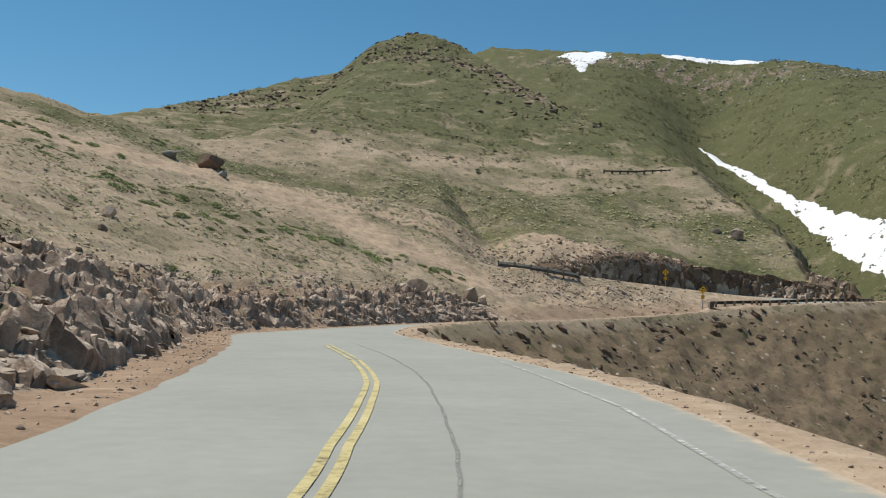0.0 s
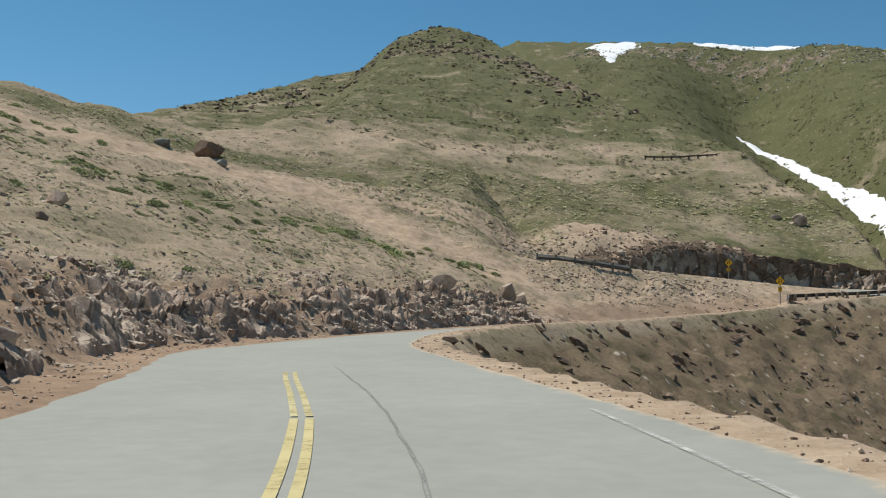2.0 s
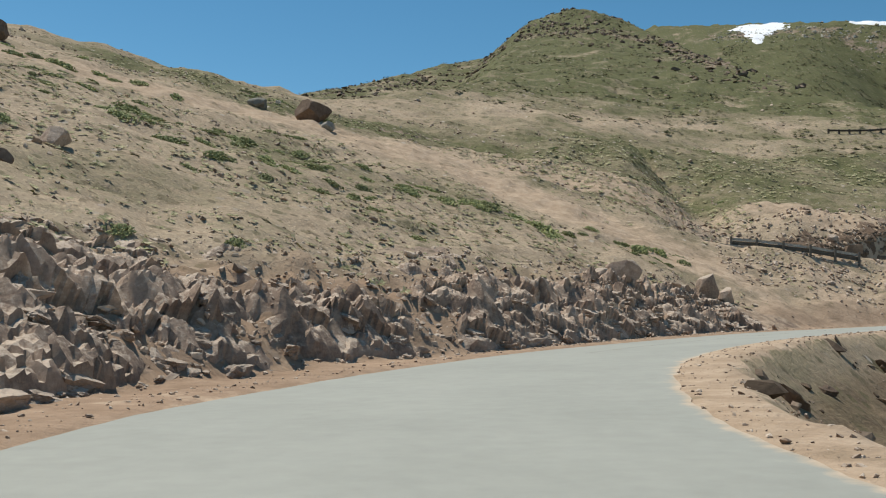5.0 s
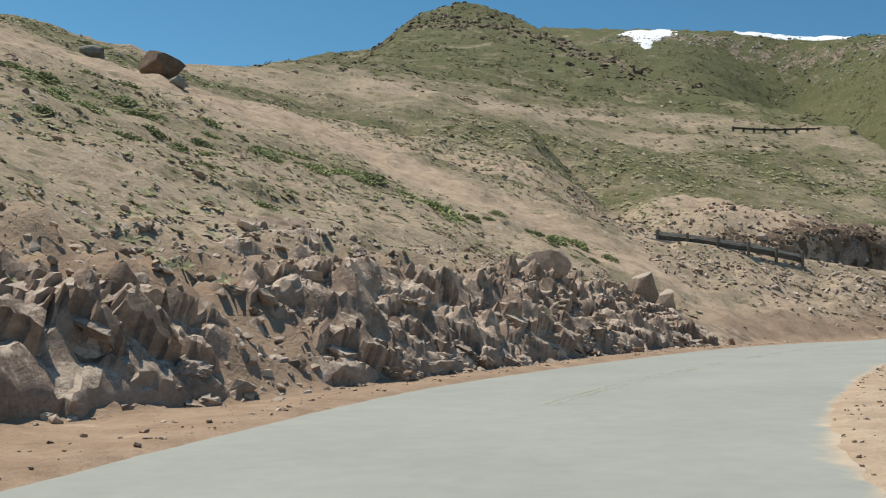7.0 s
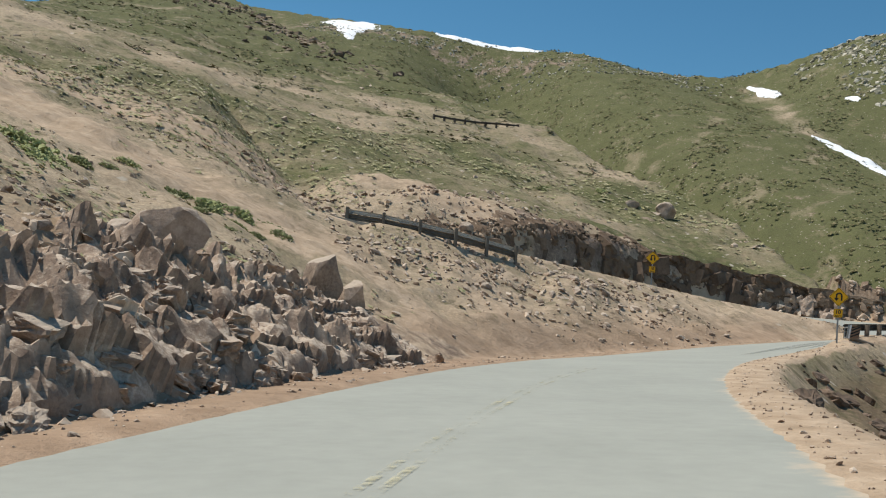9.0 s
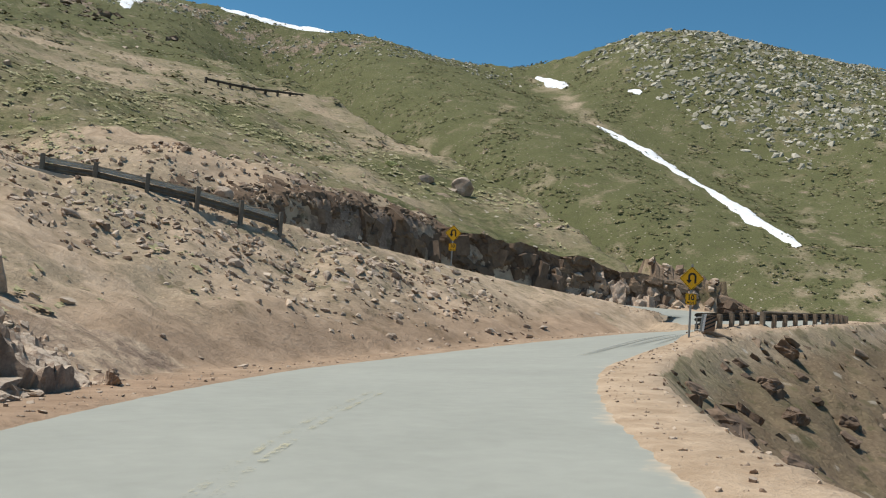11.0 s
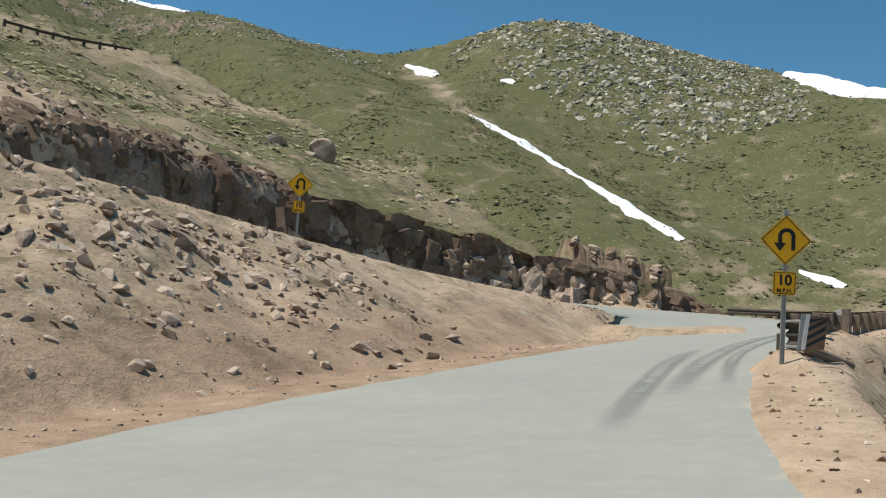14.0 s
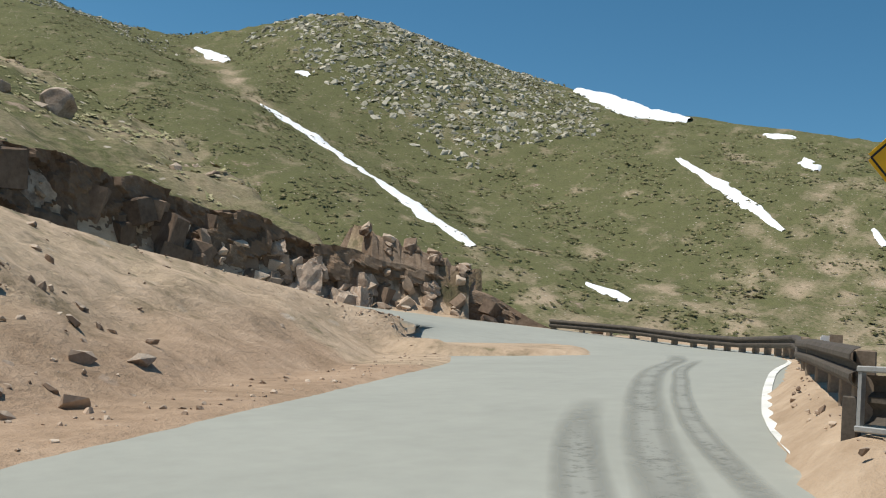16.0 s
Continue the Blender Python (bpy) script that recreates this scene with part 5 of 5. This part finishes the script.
def outline(points, wide, thick, y):
    """A border line along the edge of a plate."""
    bm = bmesh.new()
    c = Vector((sum(p[0] for p in points) / len(points), 0, sum(p[1] for p in points) / len(points)))
    outer = [Vector((px, y, pz)) for px, pz in points]
    inner = [p + (Vector((c.x, y, c.z)) - p).normalized() * wide * 1.414 for p in outer]
    a, b = [bm.verts.new(p) for p in outer], [bm.verts.new(p) for p in inner]
    for i in range(len(a)):
        j = (i + 1) % len(a)
        bm.faces.new((a[i], a[j], b[j], b[i]))
    g = bmesh.ops.extrude_face_region(bm, geom=list(bm.faces))
    bmesh.ops.translate(bm, verts=[e for e in g["geom"] if isinstance(e, bmesh.types.BMVert)], vec=(0, thick, 0))
    bmesh.ops.recalc_face_normals(bm, faces=bm.faces)
    return bm


def lettering(text, size, at, parent, mat):
    c = bpy.data.curves.new("lettering", "FONT")
    c.body, c.size, c.extrude, c.align_x, c.align_y, c.offset = text, size, 0.001, "CENTER", "CENTER", size * 0.03
    tmp = new("lettering", c)
    me = bpy.data.meshes.new_from_object(tmp.evaluated_get(bpy.context.evaluated_depsgraph_get()))
    bpy.data.objects.remove(tmp)
    me.materials.append(mat)
    ob = new("lettering", me)
    ob.parent = parent
    ob.matrix_local = pose(*at, 90, 0, 0)
    return ob


def hairpin_sign():
    """A diamond warning sign with a speed plaque on a steel post; faces -y."""
    sign = tagged(new("warning_sign"), "yellow diamond hairpin warning sign with speed plaque on a steel post", "road sign", "hairpin warning signs")
    bm = bmesh.new()
    box(bm, (0.05, 0.012, 2.75), pose(0, 0.030, 1.275))
    for e in (-1, 1):
        box(bm, (0.012, 0.035, 2.75), pose(e * 0.031, 0.019, 1.275))
    part("post", bm, M_STEEL, sign, "galvanised steel channel post")
    h, mid = 0.43, 2.15
    panel = part("panel", plate([(0, mid - h), (h, mid), (0, mid + h), (-h, mid)], 0.004, 0.03), M_SIGN, sign, "yellow diamond panel")
    e = h - 0.03
    part("border", outline([(0, mid - e), (e, mid), (0, mid + e), (-e, mid)], 0.014, 0.0015, -0.002), M_BLACK, panel)
    bm = bmesh.new()
    wide, rad, cx = 0.066, 0.108, 0.0
    path = [Vector((rad, 0, -0.17)), Vector((rad, 0, 0.06))]
    path += [Vector((rad * math.cos(a), 0, 0.06 + rad * math.sin(a))) for a in [math.pi * k / 12 for k in range(1, 12)]]
    path += [Vector((-rad, 0, 0.06)), Vector((-rad, 0, -0.05))]
    rows = []
    for k, p in enumerate(path):
        w = (path[min(k + 1, len(path) - 1)] - path[max(k - 1, 0)]).normalized()
        s = Vector((w.z, 0, -w.x)) * wide / 2
        rows.append([bm.verts.new(p + q + Vector((0.015, -0.0022, mid))) for q in (s, -s)])
    for a, b in zip(rows[:-1], rows[1:]):
        bm.faces.new((a[0], a[1], b[1], b[0]))
    bm.faces.new([bm.verts.new(Vector((px + 0.015, -0.0022, mid + pz))) for px, pz in ((-rad - 0.10, -0.05), (-rad, -0.19), (-rad + 0.10, -0.05))])
    g = bmesh.ops.extrude_face_region(bm, geom=list(bm.faces))
    bmesh.ops.translate(bm, verts=[v for v in g["geom"] if isinstance(v, bmesh.types.BMVert)], vec=(0, 0.0018, 0))
    bmesh.ops.recalc_face_normals(bm, faces=bm.faces)
    part("arrow", bm, M_BLACK, panel, "black hairpin arrow")
    lo, hi, w = 1.235, 1.625, 0.19
    plaque = part("plaque", plate([(-w, lo), (w, lo), (w, hi), (-w, hi)], 0.004, 0.03), M_SIGN, sign, "yellow advisory speed plaque")
    part("border", outline([(-w + 0.015, lo + 0.015), (w - 0.015, lo + 0.015), (w - 0.015, hi - 0.015), (-w + 0.015, hi - 0.015)], 0.012, 0.0015, -0.002), M_BLACK, plaque)
    lettering("10", 0.24, (0, -0.003, 1.475), plaque, M_BLACK)
    lettering("M.P.H.", 0.095, (0, -0.003, 1.305), plaque, M_BLACK)
    bm = bmesh.new()
    for bz in (mid + 0.2, mid - 0.2, 1.56, 1.30):
        bmesh.ops.create_cone(bm, cap_ends=True, segments=8, radius1=0.010, radius2=0.007, depth=0.012, matrix=pose(0, -0.005, bz, 90, 0, 0))
    part("bolt", bm, M_STEEL, sign)
    return sign


def stand(ob, x, y, turn, dz=0.0):
    ob.matrix_world = pose(x, y, float(ground_at(x, y)[0][0]) + dz, 0, 0, turn)


first_sign = hairpin_sign()
stand(first_sign, 27.68, 100.93, -40.0, -0.17)
z2 = float(ground_at(28.3, 119.6)[0][0])
copy_thing(first_sign, pose(28.3, 119.6, z2 - 0.45, 0, 0, -28))["label"] = "yellow diamond hairpin warning sign on the upper road's edge"


def beam_bm(p, q, height=0.31):
    """One length of W-section guard rail between two points at its middle height."""
    prof = [(-0.5, 0.0), (-0.42, 0.05), (-0.30, 0.08), (-0.18, 0.08), (-0.06, 0.02), (0.06, 0.02), (0.18, 0.08), (0.30, 0.08), (0.42, 0.05), (0.5, 0.0)]
    p, q = Vector(p), Vector(q)
    w = (q - p)
    w.z = 0
    side = Vector((-w.y, w.x, 0)).normalized()
    bm = bmesh.new()
    rows = [[bm.verts.new(c + Vector((0, 0, u * height)) + side * v) for u, v in prof] for c in (p, q)]
    for k in range(len(prof) - 1):
        bm.faces.new((rows[0][k], rows[0][k + 1], rows[1][k + 1], rows[1][k]))
    g = bmesh.ops.extrude_face_region(bm, geom=list(bm.faces))
    bmesh.ops.translate(bm, verts=[v for v in g["geom"] if isinstance(v, bmesh.types.BMVert)], vec=side * -0.008)
    bmesh.ops.recalc_face_normals(bm, faces=bm.faces)
    return bm


def guard_rail(line, label, gap, post, mat_post, beams=(0.56,), toward=1, mat_beam=M_RAIL, mat_top=None):
    """Rail along a line of (x, y): posts at every gap and beams on the road's side. toward: +1 when the road lies to its left."""
    rail = tagged(new("guardrail"), label, "guardrail")
    p = spline([(a, b, 0.0) for a, b in line], gap)
    z = ground_at(p[:, 0], p[:, 1])[0]
    z = np.convolve(np.pad(z, 2, mode="edge"), np.ones(5) / 5, "valid")
    w = np.gradient(p[:, :2], axis=0)
    for k in range(len(p)):
        bm = bmesh.new()
        v = box(bm, (post[0], post[1], post[2] + 0.9), pose(0, 0, (post[2] - 0.9) / 2))
        bmesh.ops.bevel(bm, geom=list(bm.edges), offset=0.012, segments=1, affect="EDGES")
        ob = part("post", bm, mat_post, rail)
        ob.matrix_world = pose(p[k, 0], p[k, 1], z[k], 0, 0, math.degrees(math.atan2(w[k, 1], w[k, 0])) + 90)
    every = max(1, round(3.8 / gap))
    ends = list(range(0, len(p), every))
    if ends[-1] != len(p) - 1:
        ends.append(len(p) - 1)
    for hz in beams:
        for a, b in zip(ends[:-1], ends[1:]):
            sd = [Vector((-w[k, 1], w[k, 0], 0)).normalized() * toward * (post[0] / 2 + 0.03) for k in (a, b)]
            pa, pb = (Vector((p[k, 0], p[k, 1], z[k] + hz)) + s for k, s in ((a, sd[0]), (b, sd[1])))
            if toward < 0:
                pa, pb = pb, pa
            ext = (pb - pa).normalized() * 0.12
            part("beam", beam_bm(pa - (ext * 6 if a == 0 and toward > 0 else ext * 0), pb + ext, 0.2 if mat_top and hz == beams[-1] else 0.31), mat_top if mat_top and hz == beams[-1] else mat_beam, rail)
    return rail, p, z


HAIRPIN = [(29.3, 101.85), (31.6, 102.95), (34.2, 104.3), (38.4, 106.1), (42.5, 107.9), (46.5, 110.3), (49.6, 113.0), (52.0, 116.2), (53.4, 119.8), (53.2, 123.2)]
guard_rail([(34.0, 195.8), (38, 197.6), (43, 199.6), (49, 201.2)], "dark guardrail of a higher road far up the hill", 1.9, (0.25, 0.25, 0.6), M_RAIL, (0.36,), toward=-1)
rail, rp, rz = guard_rail(HAIRPIN, "weathered steel guardrail on broad timber posts round the hairpin", 1.25, (0.16, 0.20, 0.50), M_POST, (0.38,))
# the thin pale beam paints sunlight along the rail's upper edge
guard_rail([(16.9, 113.4), (12.4, 112.5), (6.3, 114.2)], "dark guardrail with its sunlit top edge as a pale beam above the sandy embankment", 1.9, (0.15, 0.16, 0.84), M_OLDRAIL, (0.36, 0.64), toward=-1, mat_beam=M_OLDRAIL, mat_top=M_LITRAIL)

# the rail's near end: a short steel end box with a striped board, and a white reflector further along
terminal = tagged(new("rail_terminal"), "steel end box of the guardrail with a dark striped marker board", "guardrail end")
END, TURN = Vector((28.62, 101.62, 4.80)), Vector((28.40, 101.10, 4.80))
terminal.matrix_world = Matrix.Translation(END)
wide = (TURN - END).length
way = math.degrees(math.atan2(TURN.y - END.y, TURN.x - END.x))
for hz, label in ((0.80, "pale upper rim"), (0.36, "pale lower rim")):
    bm = bmesh.new()
    box(bm, (wide + 0.06, 0.07, 0.045), pose(wide / 2, 0, hz))
    bmesh.ops.bevel(bm, geom=list(bm.edges), offset=0.008, segments=1, affect="EDGES")
    part("rim", bm, M_STEEL, terminal, label).matrix_local = pose(0, 0, 0, 0, 0, way)
for ux in (0.0, wide):
    bm = bmesh.new()
    box(bm, (0.035, 0.045, 0.46), pose(ux, 0, 0.58))
    part("upright", bm, M_STEEL, terminal).matrix_local = pose(0, 0, 0, 0, 0, way)
part("end_beam", beam_bm((0.0, 0.05, 0.58), (wide, 0.05, 0.58), 0.36), M_RAIL, terminal, "dark ribbed end beam").matrix_local = pose(0, 0, 0, 0, 0, way)
for k, (lx, ly) in enumerate(((0.10, 0.10), (-0.02, -0.40))):
    bm = bmesh.new()
    box(bm, (0.10, 0.12, 0.95), pose(lx, ly, 0.12))
    bmesh.ops.bevel(bm, geom=list(bm.edges), offset=0.012, segments=1, affect="EDGES")
    part("leg", bm, M_RAIL, terminal, "dark timber leg")
for k in range(2):
    bm = plate([(0.0, 0.30), (0.07, 0.32), (0.15, 0.92), (0.07, 0.92)], 0.012)
    part("edge_strip", bm, M_REFLECT if k else M_STEEL, terminal, "pale sheet metal edge strip").matrix_local = pose(-0.36 + 0.08 * k, -0.56 - 0.03 * k, 0, 0, 0, -25)
M_STRIPE = simple("brown_stripe", (0.20, 0.115, 0.07), (0.32, 0.20, 0.13), 4.0, 0.7, bump=0.1)
board = part("board", plate([(0.0, 0.34), (0.44, 0.34), (0.52, 0.90), (0.10, 0.90)], 0.02), M_STRIPE, terminal, "brown marker board with diagonal black stripes")
board.matrix_local = pose(-0.22, -0.60, 0, 0, 0, -12)
for k in range(4):
    z0 = 0.33 + 0.145 * k
    pts = [(0.02 + 0.02 * k, z0), (0.45 + 0.02 * k, z0 + 0.20), (0.46 + 0.02 * k, z0 + 0.27), (0.03 + 0.02 * k, z0 + 0.07)]
    pts = [(px, min(max(pz, 0.345), 0.895)) for px, pz in pts]
    part("stripe", plate(pts, 0.003), M_BLACK, board).matrix_local = pose(0, -0.006, 0)
bm = bmesh.new()
bmesh.ops.create_cone(bm, cap_ends=True, segments=14, radius1=0.10, radius2=0.085, depth=1.1, matrix=pose(0, 0, 0, 0, 90, 0))
for v in bm.verts:
    v.co += Vector((0, 0.02, 0.02)) * noise.noise(v.co * 4)
log = tagged(part("log", bm, M_POST), "short weathered timber log lying below the striped board", "log")
log.matrix_world = pose(29.05, 101.0, float(ground_at(29.05, 101.0)[0][0]) + 0.09, 0, 14, -14)
reflector = tagged(part("reflector", plate([(-0.09, 0.0), (0.09, 0.0), (0.09, 0.13), (-0.09, 0.13)], 0.02, 0.02), M_REFLECT), "white reflector plate on the guardrail at the bend", "reflector")
reflector.matrix_world = pose(34.11, 104.05, 6.08, 0, 0, -50)
bm = bmesh.new()
box(bm, (0.22, 0.16, 1.0), pose(0, 0, -0.32))
tagged(part("reflector_post", bm, M_POST), "brown timber post behind the white reflector", "post").matrix_world = pose(34.25, 104.0, 6.05, 0, 0, 25)
